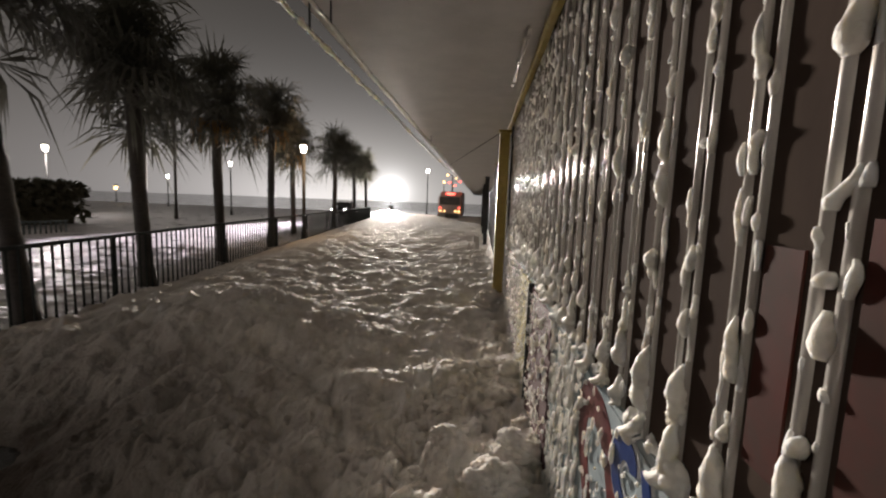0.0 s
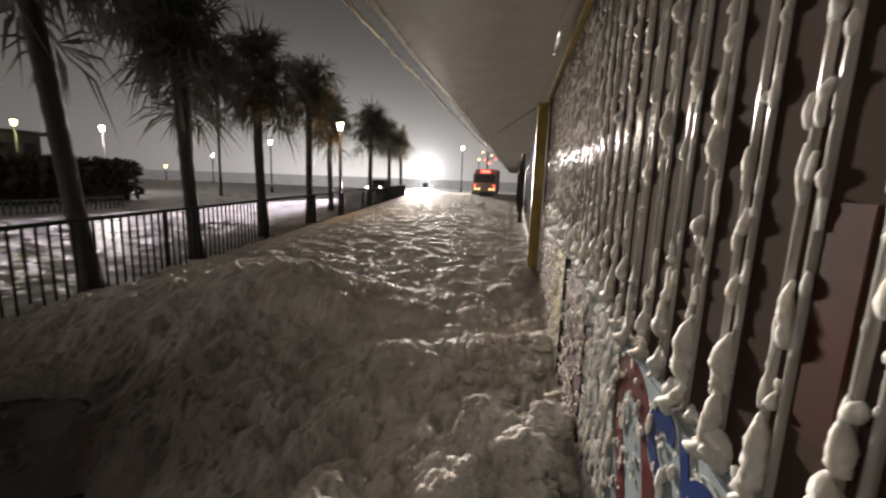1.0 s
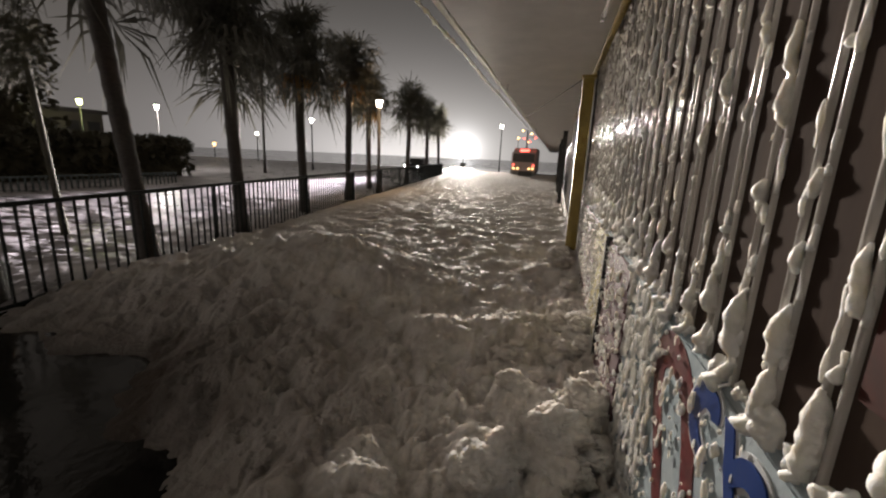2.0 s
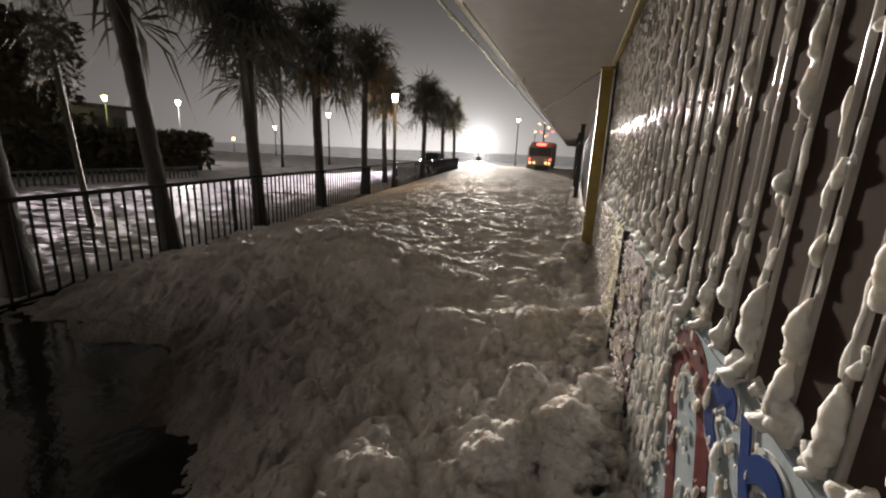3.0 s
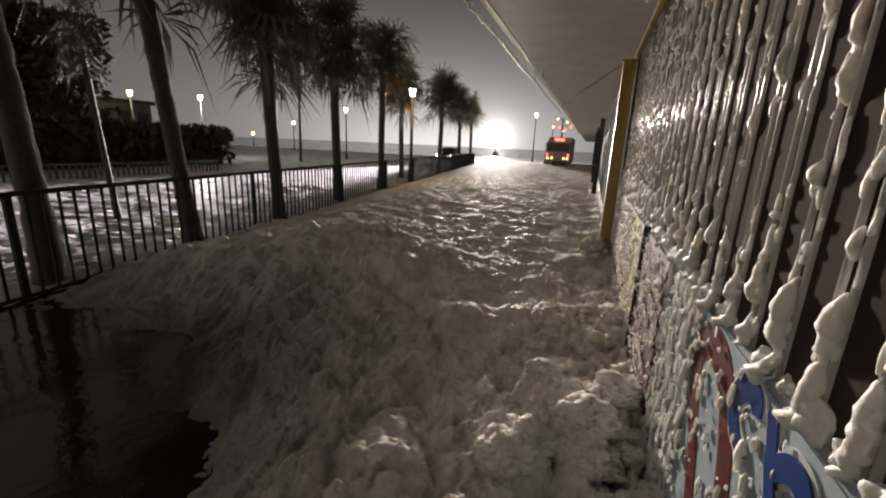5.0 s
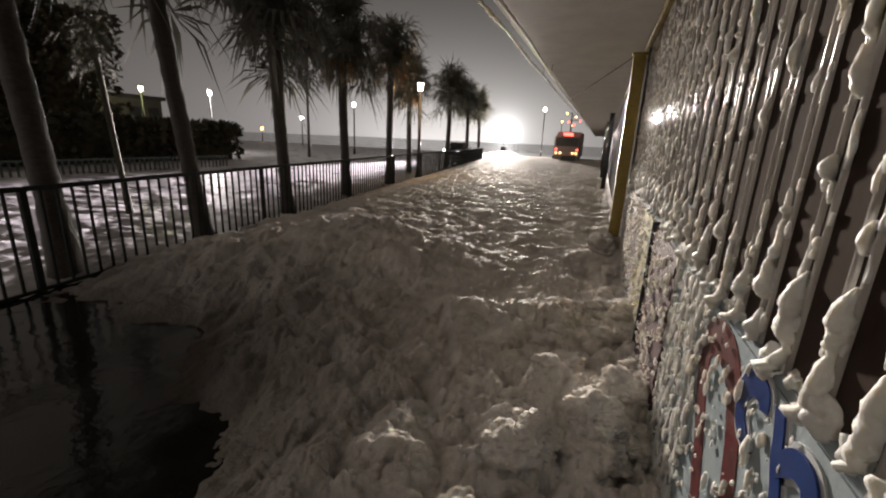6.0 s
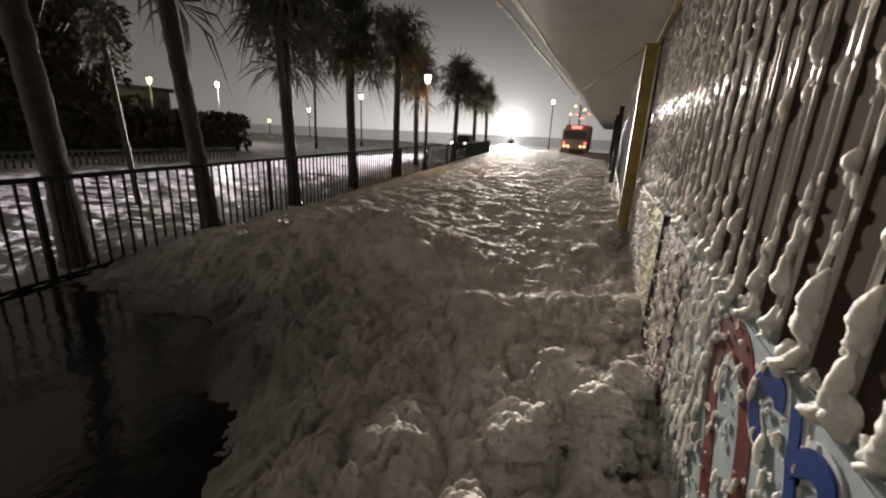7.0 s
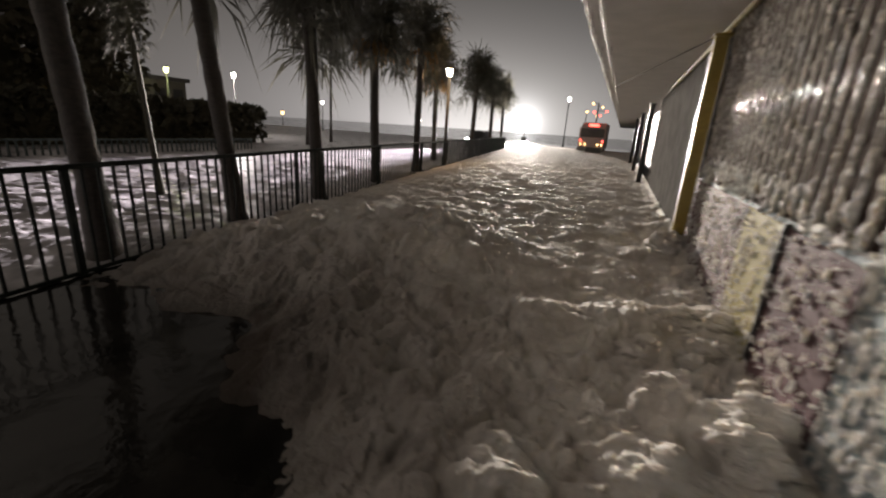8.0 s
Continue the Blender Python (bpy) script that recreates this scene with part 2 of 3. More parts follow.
def tube(bm, points, radii, sides=8, caps=True):
    """A tube along points with a radius at each."""
    rings = []
    pts = [Vector(p) for p in points]
    for i, p in enumerate(pts):
        d = (pts[min(i + 1, len(pts) - 1)] - pts[max(i - 1, 0)]).normalized()
        u = d.orthogonal().normalized() if abs(d.z) < 0.9 else Vector((1, 0, 0)).cross(d).normalized()
        w = d.cross(u)
        rings.append([bm.verts.new(p + radii[i] * (math.cos(a) * u + math.sin(a) * w)) for a in (2 * math.pi * k / sides for k in range(sides))])
    for a, b in zip(rings, rings[1:]):
        for k in range(sides):
            bm.faces.new((a[k], a[(k + 1) % sides], b[(k + 1) % sides], b[k]))
    if caps:
        bm.faces.new(rings[0][::-1])
        bm.faces.new(rings[-1])


def perlin(x, y, seed=0):
    """Gradient noise on arrays, about -0.7 to 0.7."""
    rng = np.random.RandomState(seed)
    perm = rng.permutation(256)
    ang = rng.rand(256) * 2 * np.pi
    xi, yi = np.floor(x).astype(int), np.floor(y).astype(int)
    fx, fy = x - xi, y - yi

    def corner(ix, iy, dx, dy):
        a = ang[perm[(perm[ix & 255] + iy) & 255]]
        return np.cos(a) * dx + np.sin(a) * dy
    u, v = fx * fx * fx * (fx * (fx * 6 - 15) + 10), fy * fy * fy * (fy * (fy * 6 - 15) + 10)
    a = corner(xi, yi, fx, fy) * (1 - u) + corner(xi + 1, yi, fx - 1, fy) * u
    b = corner(xi, yi + 1, fx, fy - 1) * (1 - u) + corner(xi + 1, yi + 1, fx - 1, fy - 1) * u
    return a * (1 - v) + b * v


def step(a, b, x):
    t = np.clip((x - a) / (b - a), 0, 1)
    return t * t * (3 - 2 * t)


def fence_x(y):
    return -4.75 - 0.145 * y


def grid_object(name, xs, ys, zs, mat):
    """A sheet from 2D arrays of x, y and z."""
    n, m = xs.shape
    co = np.stack((xs, ys, zs), -1).reshape(-1, 3)
    i = np.arange(n * m).reshape(n, m)
    quads = np.stack((i[:-1, :-1], i[1:, :-1], i[1:, 1:], i[:-1, 1:]), -1).reshape(-1, 4)
    me = bpy.data.meshes.new(name)
    me.vertices.add(len(co))
    me.vertices.foreach_set("co", co.ravel())
    me.loops.add(quads.size)
    me.loops.foreach_set("vertex_index", quads.ravel())
    me.polygons.add(len(quads))
    me.polygons.foreach_set("loop_start", np.arange(0, quads.size, 4))
    me.update(calc_edges=True)
    me.validate()
    me.materials.append(mat)
    me.polygons.foreach_set("use_smooth", [True] * len(quads))
    return new(name, me)


# ---- ground, water, foam ----
tagged(boxed("ground", (-400, 400, -200, 600, -0.9, -0.48), M_GROUND), "dark wet asphalt under the flood", "ground", kind="structure")
WATER_Z = -0.40


def puff(x, y, seed):
    """Domes round scattered points, like the heads of a cauliflower."""
    rng = np.random.RandomState(seed)
    jx, jy, big = rng.rand(256), rng.rand(256), 0.6 + 0.4 * rng.rand(256)
    perm = rng.permutation(256)
    xi, yi = np.floor(x).astype(int), np.floor(y).astype(int)
    best = np.zeros_like(x)
    for ax in (-1, 0, 1):
        for ay in (-1, 0, 1):
            h = perm[(perm[(xi + ax) & 255] + yi + ay) & 255]
            d2 = ((xi + ax + jx[h] - x) ** 2 + (yi + ay + jy[h] - y) ** 2) / (0.8 * big[h] + 0.15) ** 2
            best = np.maximum(best, big[h] * np.sqrt(np.clip(1 - d2, 0, 1)))
    return best


def foam_height(x, y):
    """Level of the foam on the walk: a trodden channel, mounds by the fence, a bank by the wall, open water near the fence."""
    h = np.full_like(x, -0.10)
    across = (x - fence_x(y)) / (0.4 - fence_x(y))
    h += -0.25 * (1 - step(0.0, 0.24, across)) * step(2.0, 3.4, y)
    h += 0.27 * np.exp(-((x + 2.75) / 0.95) ** 2 - ((y - 4.9) / 1.0) ** 2)
    h += 0.14 * np.exp(-((x + 1.9) / 0.8) ** 2 - ((y - 4.9) / 0.7) ** 2)
    h += 0.12 * np.exp(-((x + 0.50 + 0.15 * (y - 3.7)) / 0.62) ** 2 - ((y - 3.72) / 0.34) ** 2)
    h += 0.07 * np.exp(-((x - 0.12) / 0.3) ** 2 - ((y - 2.75) / 0.25) ** 2)
    h += 0.10 * np.exp(-((x - 0.02) / 0.35) ** 2 - ((y - 2.3) / 0.22) ** 2)
    h += 0.10 * np.exp(-(0.40 - x) / 0.10)
    h += 0.14 * np.exp(-((x - 0.30) / 0.18) ** 2 - ((y - 6.2) / 0.35) ** 2)
    # open water: near and to the left of a wavering shore
    shore = np.minimum(1.58 + 0.98 * np.clip(-1.0 - x, 0, 9) ** 0.8+ 0.0, 3.40) + 0.40 * perlin(x * 1.1, y * 1.1, 5) + 0.14 * perlin(x * 3.7, y * 3.7, 6) + 0.05 * perlin(x * 9, y * 9, 7)
    wet = step(-0.8, 1.1, shore - y) * (1 - step(-1.5, -0.9, x))
    rough = 0.20 + 0.80 * np.exp(-np.maximum(y - 2.8 - 1.6 * step(-1.2, -2.4, x), 0) / 2.4)
    rough = rough * (1 + 0.5 * step(-0.6, 0.2, x))
    wx, wy2 = x + 0.10 * perlin(x * 3, y * 3, 13), y + 0.10 * perlin(x * 3 + 9, y * 3, 14)
    patch = 0.7 + 0.3 * step(-0.15, 0.25, perlin(x * 1.1, y * 1.1, 15) + 0.25 * step(-0.6, 0.2, x))
    h += rough * (0.20 * (np.abs(perlin(x * 1.7, y * 1.7, 1)) - 0.25) + 0.10 * (np.abs(perlin(wx * 3.4, wy2 * 4.0, 2)) - 0.2))
    left = (1 - step(-1.9, -1.0, x)) * step(2.6, 3.4, y) * (1 - step(6.0, 8.0, y))
    h += left * (0.13 * (puff(wx * 1.5, wy2 * 1.7, 55) - 0.5) + 0.06 * (puff(wx * 3.6, wy2 * 4.1, 56) - 0.5))
    h += rough * patch * (0.105 * (puff(wx * 2.6, wy2 * 2.9, 51) - 0.5) + 0.095 * (puff(wx * 5.6, wy2 * 6.2, 52) - 0.5) + 0.066 * (puff(wx * 11, wy2 * 12, 53) - 0.5))
    h += rough * (0.4 + 0.6 * patch) * (0.038 * (puff(wx * 22, wy2 * 24, 54) - 0.5))
    by_wall = step(-0.9, -0.1, x) * (1 - step(3.6, 5.2, y)) + 0.5 * (1 - step(-1.0, -0.5, x)) * step(-2.2, -1.2, x) * (1 - step(3.4, 4.4, y))
    h += by_wall * (0.075 * (puff(wx * 7.5, wy2 * 8.5, 61) - 0.5) + 0.045 * (puff(wx * 16, wy2 * 17, 62) - 0.5))
    h += (0.05 * np.abs(perlin(x * 0.8, y * 1.8, 8)) + 0.022 * np.abs(perlin(x * 3.1, y * 5.0, 17)) + 0.016 * np.abs(perlin(x * 6, y * 9.0, 18)) + 0.010 * np.abs(perlin(x * 13, y * 17, 19))) * step(3.5, 6.0, y)
    return h * (1 - wet) + (-0.52) * wet


ny, nx = 1150, 520
k = np.linspace(0, 1, ny)
yy = 0.35 + 0.010 * (np.exp(k * 8.41) - 1) + 1.2 * k
kx = np.linspace(0, 1, nx)
sx = (np.exp(1.5 * kx) - 1) / (np.exp(1.5) - 1)
Y, S = np.meshgrid(yy, sx, indexing="ij")
X = 0.40 - S * (0.40 - fence_x(Y) - 0.03)
wob = 0.02 * perlin(X * 9, Y * 9, 11) * np.exp(-Y / 6)
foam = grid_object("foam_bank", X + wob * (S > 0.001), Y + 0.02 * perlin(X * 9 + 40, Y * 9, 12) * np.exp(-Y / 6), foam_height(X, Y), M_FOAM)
tagged(foam, "lumpy beige sea foam covering the flooded walk", "foam", kind="stuff")
wy = np.concatenate((np.linspace(-6, 12, 40), np.linspace(13, 70, 30)))
WY, WS = np.meshgrid(wy, np.linspace(0, 1, 40), indexing="ij")
WX = 0.4 - WS * (0.4 - fence_x(WY) - 0.02)
tagged(grid_object("water", WX, WY, np.full_like(WX, WATER_Z), M_WATER), "dark rippled flood water beside the foam", "water", kind="structure")
ry = np.concatenate((np.linspace(-2, 14, 330), np.linspace(14.2, 60, 190)))
RY, RS = np.meshgrid(ry, np.linspace(0, 1, 260), indexing="ij")
RX = fence_x(RY) - 0.02 - 3.0 * RS - 57 * RS ** 4
relief = np.abs(perlin(RX * 1.6, RY * 1.6, 31)) * 0.16 + np.abs(perlin(RX * 4.2, RY * 4.2, 32)) * 0.09 + np.abs(perlin(RX * 11, RY * 11, 33)) * 0.04
road = grid_object("road", RX, RY, WATER_Z - 0.05 + relief * np.exp(-RS * 2.0), M_ROAD)
tagged(road, "flooded road with pale foam drifting on it", "road", kind="structure")

# ---- wall with corrugated sheet ----
WALL = 0.40
dado = boxed("wall_east", (WALL, WALL + 0.22, -3.0, 6.3, -0.5, 0.86), M_MURAL)
tagged(dado, "low painted wall splashed with foam", "wall", kind="structure")
boxed("sill", (WALL + 0.003, WALL + 0.20, -3.0, 6.3, 0.861, 0.884), M_MURAL, dado)
pier = boxed("pier", (WALL - 0.022, WALL + 0.02, 3.43, 4.14, -0.5, 0.858), M_OCHRE, dado, "ochre painted pier", 0.006)
boxed("edge_strip", (WALL - 0.036, WALL + 0.02, 3.395, 3.427, -0.5, 0.875), M_BLACK, dado, "black metal strip", 0.003)


def siding(y0, y1):
    z = 0.855
    while z > -0.4:
        bm = bmesh.new()
        vs = box(bm, WALL - 0.022, WALL + 0.01, y0, y1, z - 0.098, z, 0.003)
        for v in bm.verts:
            if v.co.z > z - 0.05:
                v.co.x += 0.010
        part("board", bm, M_SIDING, dado)
        z -= 0.104


siding(4.145, 6.28)
siding(2.62, 3.39)

sheet = thing("corrugated_wall", (WALL, 0, 0.885))
tagged(sheet, "brown corrugated metal wall streaked with hanging foam", "metal wall")
boxed("sheet", (0.014, 0.05, -3.0, 6.25, 0, 1.56), M_PAN, sheet)
bm = bmesh.new()
for off in (-0.0185, 0.0185):
    prof = [(0.0145, -0.0092)] + [(0.0105 - 0.0040 * math.cos(a), 0.0072 * math.sin(a)) for a in (-1.45, -0.95, -0.45, 0.0, 0.45, 0.95, 1.45)] + [(0.0145, 0.0092)]
    lo = [bm.verts.new((px, py + off, 0.0)) for px, py in prof]
    hi = [bm.verts.new((px, py + off, 1.555)) for px, py in prof]
    for a in range(8):
        bm.faces.new((lo[a], hi[a], hi[a + 1], lo[a + 1]))
    bm.faces.new(lo)
    bm.faces.new(hi[::-1])
bmesh.ops.recalc_face_normals(bm, faces=bm.faces)
first = part("rib", bm, M_RIB, sheet, smooth=True)
PITCH, RIB0 = 0.1445, 1.165
RIBS = [RIB0 + PITCH * i for i in range(-18, 36)]
first.location.y = RIBS[0]
for y in RIBS[1:]:
    o = first.copy()
    scene.collection.objects.link(o)
    o.location.y = y

# ---- canopy, posts ----
canopy = thing("canopy", (0, 0, 2.45))
tagged(canopy, "grey flat canopy roof over the walk", "canopy")
boxed("soffit", (-1.0, 0.7, -3.0, 58.0, 0.0, 0.03), M_SOFFIT, canopy)
boxed("deck", (-1.03, 0.72, -3.05, 58.1, 0.034, 0.09), M_DARK, canopy)
boxed("fascia_beam", (0.35, 0.40, -3.0, 12.0, -0.055, -0.003), M_YELLOW, canopy, "dull yellow beam along the wall head", 0.008)

def post(name, x, y, half, mat, label):
    p = thing(name, (x, y, -0.5))
    tagged(p, label, "post")
    boxed("shaft", (-half, half, -half, half, 0, 2.82), mat, p, "", 0.012)
    boxed("cap_plate", (-half - 0.02, half + 0.02, -half - 0.02, half + 0.02, 2.80, 2.83), mat, p)
    return p


post("post", 0.29, 6.22, 0.065, M_YELLOW, "yellow painted square post with foam at its foot")
post("post", 0.20, 15.6, 0.07, M_BLACK, "dark wet post holding up the canopy")
post("post", 0.15, 21.0, 0.07, M_BLACK, "dark wet post holding up the canopy")
post("post", 0.10, 27.0, 0.07, M_BLACK, "dark wet post holding up the canopy")
far_wall = boxed("wall_far", (0.42, 0.62, 6.32, 15.4, -0.5, 2.449), M_PANEL)
tagged(far_wall, "wet white wall panels", "wall", kind="structure")
tagged(boxed("wall_end", (0.9, 1.1, 15.4, 60, -0.5, 2.6), M_DARK), "dark shopfront wall farther along", "wall", kind="structure")
tagged(boxed("wall_back", (-8, 0.6, -3.3, -3.1, -0.5, 2.6), M_DARK), "dark wall closing the walk", "wall", kind="structure")

# ---- fence ----
SEC = 3.65
sec = thing("fence_section", (fence_x(3.0), 3.0, -0.45))
tagged(sec, "dark painted metal railing with upright bars", "fence", "railing sections along the walk")
LEN = SEC * math.hypot(1, 0.145)
boxed("post", (-0.03, 0.03, -0.03, 0.03, 0, 1.13), M_FENCE, sec, "", 0.006)
boxed("top_rail", (-0.028, 0.028, 0.03, LEN - 0.03, 1.085, 1.135), M_FENCE, sec, "", 0.008)
boxed("bottom_rail", (-0.018, 0.018, 0.03, LEN - 0.03, 0.06, 0.095), M_FENCE, sec, "", 0.004)
bar = boxed("bar", (-0.011, 0.011, -0.011, 0.011, 0.09, 1.09), M_FENCE, sec)
NB = 23
bar.location.y = LEN / (NB + 1)
for i in range(2, NB + 1):
    o = bar.copy()
    scene.collection.objects.link(o)
    o.location.y = LEN * i / (NB + 1)
TURNED = math.degrees(math.atan(0.145))
sec.matrix_basis = pose(fence_x(3.0), 3.0, -0.45, 0, 0, TURNED)
for i in [-1] + list(range(1, 10)):
    y = 3.0 + SEC * i
    copy_thing(sec, pose(fence_x(y), y, -0.45, 0, 0, TURNED))

# ---- palms ----


def palm(x, y, z0, height, lean, radius, seed, fronds=95, size=1.5, dry=False, leaf=M_FROND, bark=M_TRUNK):
    rng = random.Random(seed)
    t = thing("palm_tree", (x, y, z0))
    tagged(t, "wind-blown palm with a rough trunk and dark drooping crown", "palm tree", "palms along the fence")
    bm = bmesh.new()
    pts, rad = [], []
    n = 40
    for i in range(n + 1):
        f = i / n
        pts.append((lean[0] * f + 0.06 * math.sin(2.2 * f + seed), lean[1] * f + 0.05 * math.sin(1.7 * f + 2 * seed), height * f))
        rad.append(radius * (1.22 - 0.34 * min(1, f * 5) + 0.04 * math.sin(i * 2.1) + rng.uniform(-0.03, 0.03)))
    tube(bm, pts, rad, 14)
    part("trunk", bm, bark, t, smooth=True)
    top = Vector(pts[-1])
    bm = bmesh.new()
    for k in range(fronds):
        a = rng.uniform(0, 2 * math.pi)
        up = rng.uniform(-0.85, 1.4)
        reach = size * rng.uniform(0.55, 1.25)
        d = Vector((math.cos(a) * math.cos(up) + 0.10, math.sin(a) * math.cos(up) - 0.12, math.sin(up))).normalized()
        start = top + Vector((0, 0, rng.uniform(-0.45, 0.75)))
        hub = start + d * reach * 0.5
        side = d.cross(Vector((0, 0, 1))).normalized()
        nrm = side.cross(d).normalized()
        w = 0.012
        q = [bm.verts.new(start + side * w), bm.verts.new(start - side * w), bm.verts.new(hub - side * w), bm.verts.new(hub + side * w)]
        bm.faces.new(q)
        blades = 22
        for j in range(blades):
            th = (j / (blades - 1) - 0.5) * 4.2 + rng.uniform(-0.2, 0.2)
            bd = (d * math.cos(th) + side * math.sin(th)).normalized()
            ln = reach * rng.uniform(0.32, 0.72) * (1 - 0.22 * abs(th) / 1.75)
            mid = hub + bd * ln * 0.55 + nrm * 0.05 * reach - Vector((0, 0, 0.05 * ln))
            tip = hub + bd * ln - Vector((0, 0, ln * rng.uniform(0.0, 0.75)))
            ww = bd.cross(nrm).normalized() * (0.016 * size)
            v0 = bm.verts.new(hub)
            v1, v2 = bm.verts.new(mid + ww), bm.verts.new(mid - ww)
            v3 = bm.verts.new(tip)
            bm.faces.new((v0, v1, v2))
            bm.faces.new((v1, v3, v2))
    part("crown", bm, leaf, t)
    if dry:
        bm = bmesh.new()
        for k in range(46):
            a = rng.uniform(0, 2 * math.pi)
            s = top + Vector((0.1 * math.cos(a), 0.1 * math.sin(a), -0.1))
            e = s + Vector((math.cos(a) * 0.5, math.sin(a) * 0.5, -rng.uniform(0.3, 0.95)))
            w = Vector((-math.sin(a), math.cos(a), 0)) * 0.05
            m = (s + e) / 2 + Vector((math.cos(a) * 0.2, math.sin(a) * 0.2, 0.1))
            v = [bm.verts.new(p) for p in (s, m + w, m - w, e)]
            bm.faces.new((v[0], v[1], v[2]))
            bm.faces.new((v[1], v[3], v[2]))
        part("dead_fronds", bm, M_DRYFROND, t, "hanging dry brown fronds")
    return t


palm(-5.64, 3.40, -0.5, 4.75, (-0.51, 0.1), 0.150, 1, 120, 1.6)
palm(-5.95, 5.55, -0.5, 4.75, (-0.63, 0.1), 0.140, 2, 120, 1.5)
palm(-6.31, 7.99, -0.5, 3.9, (-0.15, 0.0), 0.140, 3)
palm(-6.75, 11.0, -0.5, 3.9, (-0.1, 0.0), 0.135, 4, 90, 1.35, dry=True)
palm(-7.28, 14.7, -0.5, 4.3, (-0.05, 0.0), 0.135, 5, 90, 1.35, dry=True)
palm(-8.75, 24.8, -0.5, 4.2, (0.0, 0.0), 0.15, 6)
palm(-9.75, 31.7, -0.5, 4.4, (0.0, 0.0), 0.15, 7)
palm(-10.7, 38.5, -0.5, 4.6, (0.0, 0.0), 0.15, 8)
palm(-9.1, 20.2, -0.5, 4.0, (0.0, 0.0), 0.14, 9, dry=True)
palm(-8.85, 6.26, -0.5, 3.2, (-0.27, 0.0), 0.06, 10, 50, 0.55, leaf=M_HEDGE, bark=M_HEDGE)


# ---- lamps ----


def street_lamp(x, y, height, mat, label, head=0.17, pole=0.05, watts=0, colour=(1, 0.9, 0.7)):
    head *= 0.8
    t = thing("street_lamp", (x, y, -0.48))
    tagged(t, label, "street lamp")
    bm = bmesh.new()
    tube(bm, [(0, 0, 0), (0, 0, 0.5), (0, 0, 0.55), (0, 0, height - head)], [pole * 1.6, pole * 1.5, pole, pole * 0.8], 12)
    part("pole", bm, M_BLACK, t, smooth=True)
    bm = bmesh.new()
    tube(bm, [(0, 0, height - head), (0, 0, height + head)], [head * 0.62, head], 8)
    part("lantern_glass", bm, mat, t, "lit lantern glass")
    bm = bmesh.new()
    tube(bm, [(0, 0, height + head), (0, 0, height + head * 1.25), (0, 0, height + head * 1.9)], [head * 1.15, head * 0.9, head * 0.1], 8)
    part("lantern_cap", bm, M_BLACK, t)
    if watts:
        lamp("street_lamp_light", (x + 0.32, y - 0.32, height - 0.48), watts, colour, 0.15)
    return t


street_lamp(-7.30, 17.3, 3.80, M_LAMPGLASS, "black lamp post with a lit lantern by the fence", 0.17, 0.075, 110, (1.0, 0.60, 0.26))
street_lamp(-28.5, 25.7, 4.4, M_LAMPGLASS, "tall street lamp lit across the road", 0.20, 0.06, 700, (1.0, 0.92, 0.86))
street_lamp(-35.7, 25.5, 4.68, M_GREENLAMP, "yellow-green street lamp beside a building", 0.24, 0.08, 170, (0.9, 0.95, 0.4))
street_lamp(-22.1, 35.7, 4.5, M_LAMPGLASS, "small lit street lamp across the road", 0.22, 0.07)
street_lamp(-40.1, 50.7, 3.8, M_LAMPGLASS, "small lit street lamp across the road", 0.25, 0.07)
street_lamp(-56.8, 60.7, 2.2, M_WARMLAMP, "low warm lamp across the road", 0.35, 0.07)
street_lamp(-7.9, 60.7, 6.2, M_LAMPGLASS, "street lamp lit beyond the vehicles", 0.28, 0.08)

# ---- cables under the canopy edge ----


def hung_cable(x, z, seed):
    rng = random.Random(seed)
    t = thing("cable", (x, 0, z))
    tagged(t, "cable hung with beads of foam along the canopy", "cable")
    bm = bmesh.new()
    tube(bm, [(0.004 * math.sin(i * 0.9 + seed), -2 + 0.5 * i, 0.005 * math.cos(i * 1.3)) for i in range(60)], [0.006] * 60, 6)
    part("wire", bm, M_CABLE, t)
    bm = bmesh.new()
    y = 0.8
    pts, rad = [], []
    while y < 16:
        i = (y + 2) / 0.5
        pts.append((0.004 * math.sin(i * 0.9 + seed) + rng.uniform(-0.004, 0.004), y, 0.005 * math.cos(i * 1.3) - 0.006 + rng.uniform(-0.006, 0.004)))
        rad.append(max(0.004, 0.0115 + rng.uniform(-0.005, 0.005) + (0.007 if rng.random() < 0.15 else 0)))
        y += rng.uniform(0.018, 0.035) * (1 + y * 0.1)
    tube(bm, pts, rad, 6)
    part("foam_coat", bm, M_WALLFOAM, t, "white foam clinging to the cable", smooth=True)
    hook = boxed("hanger", (-0.004, 0.004, -0.006, 0.006, 0.0, 2.452 - z), M_CABLE, t)
    hook.location.y = -1.5
    for i in range(1, 5):
        o = hook.copy()
        scene.collection.objects.link(o)
        o.location.y = -1.5 + 4.5 * i


hung_cable(-0.835, 2.33, 1)
hung_cable(-0.955, 2.30, 2)

brace = thing("roof_brace", (0.27, 6.25, 2.33))
tagged(brace, "pale metal brace running out under the canopy", "brace")
bm = bmesh.new()
tube(bm, [(0, 0, 0), (-1.14, 5.6, 0.04)], [0.007, 0.007], 8)
part("tube", bm, M_PANEL, brace, smooth=True)
conduit = thing("conduit", (0.26, 3.3, 2.44))
tagged(conduit, "wet metal conduit fixed along the soffit", "conduit")
bm = bmesh.new()
tube(bm, [(0, 0, -0.012), (0, 1.2, -0.012)], [0.014, 0.014], 8)
part("tube", bm, M_RIB, conduit, smooth=True)
for yy0 in (0.1, 0.6, 1.1):
    boxed("clip", (-0.02, 0.02, yy0 - 0.015, yy0 + 0.015, -0.03, 0.012), M_RIB, conduit)

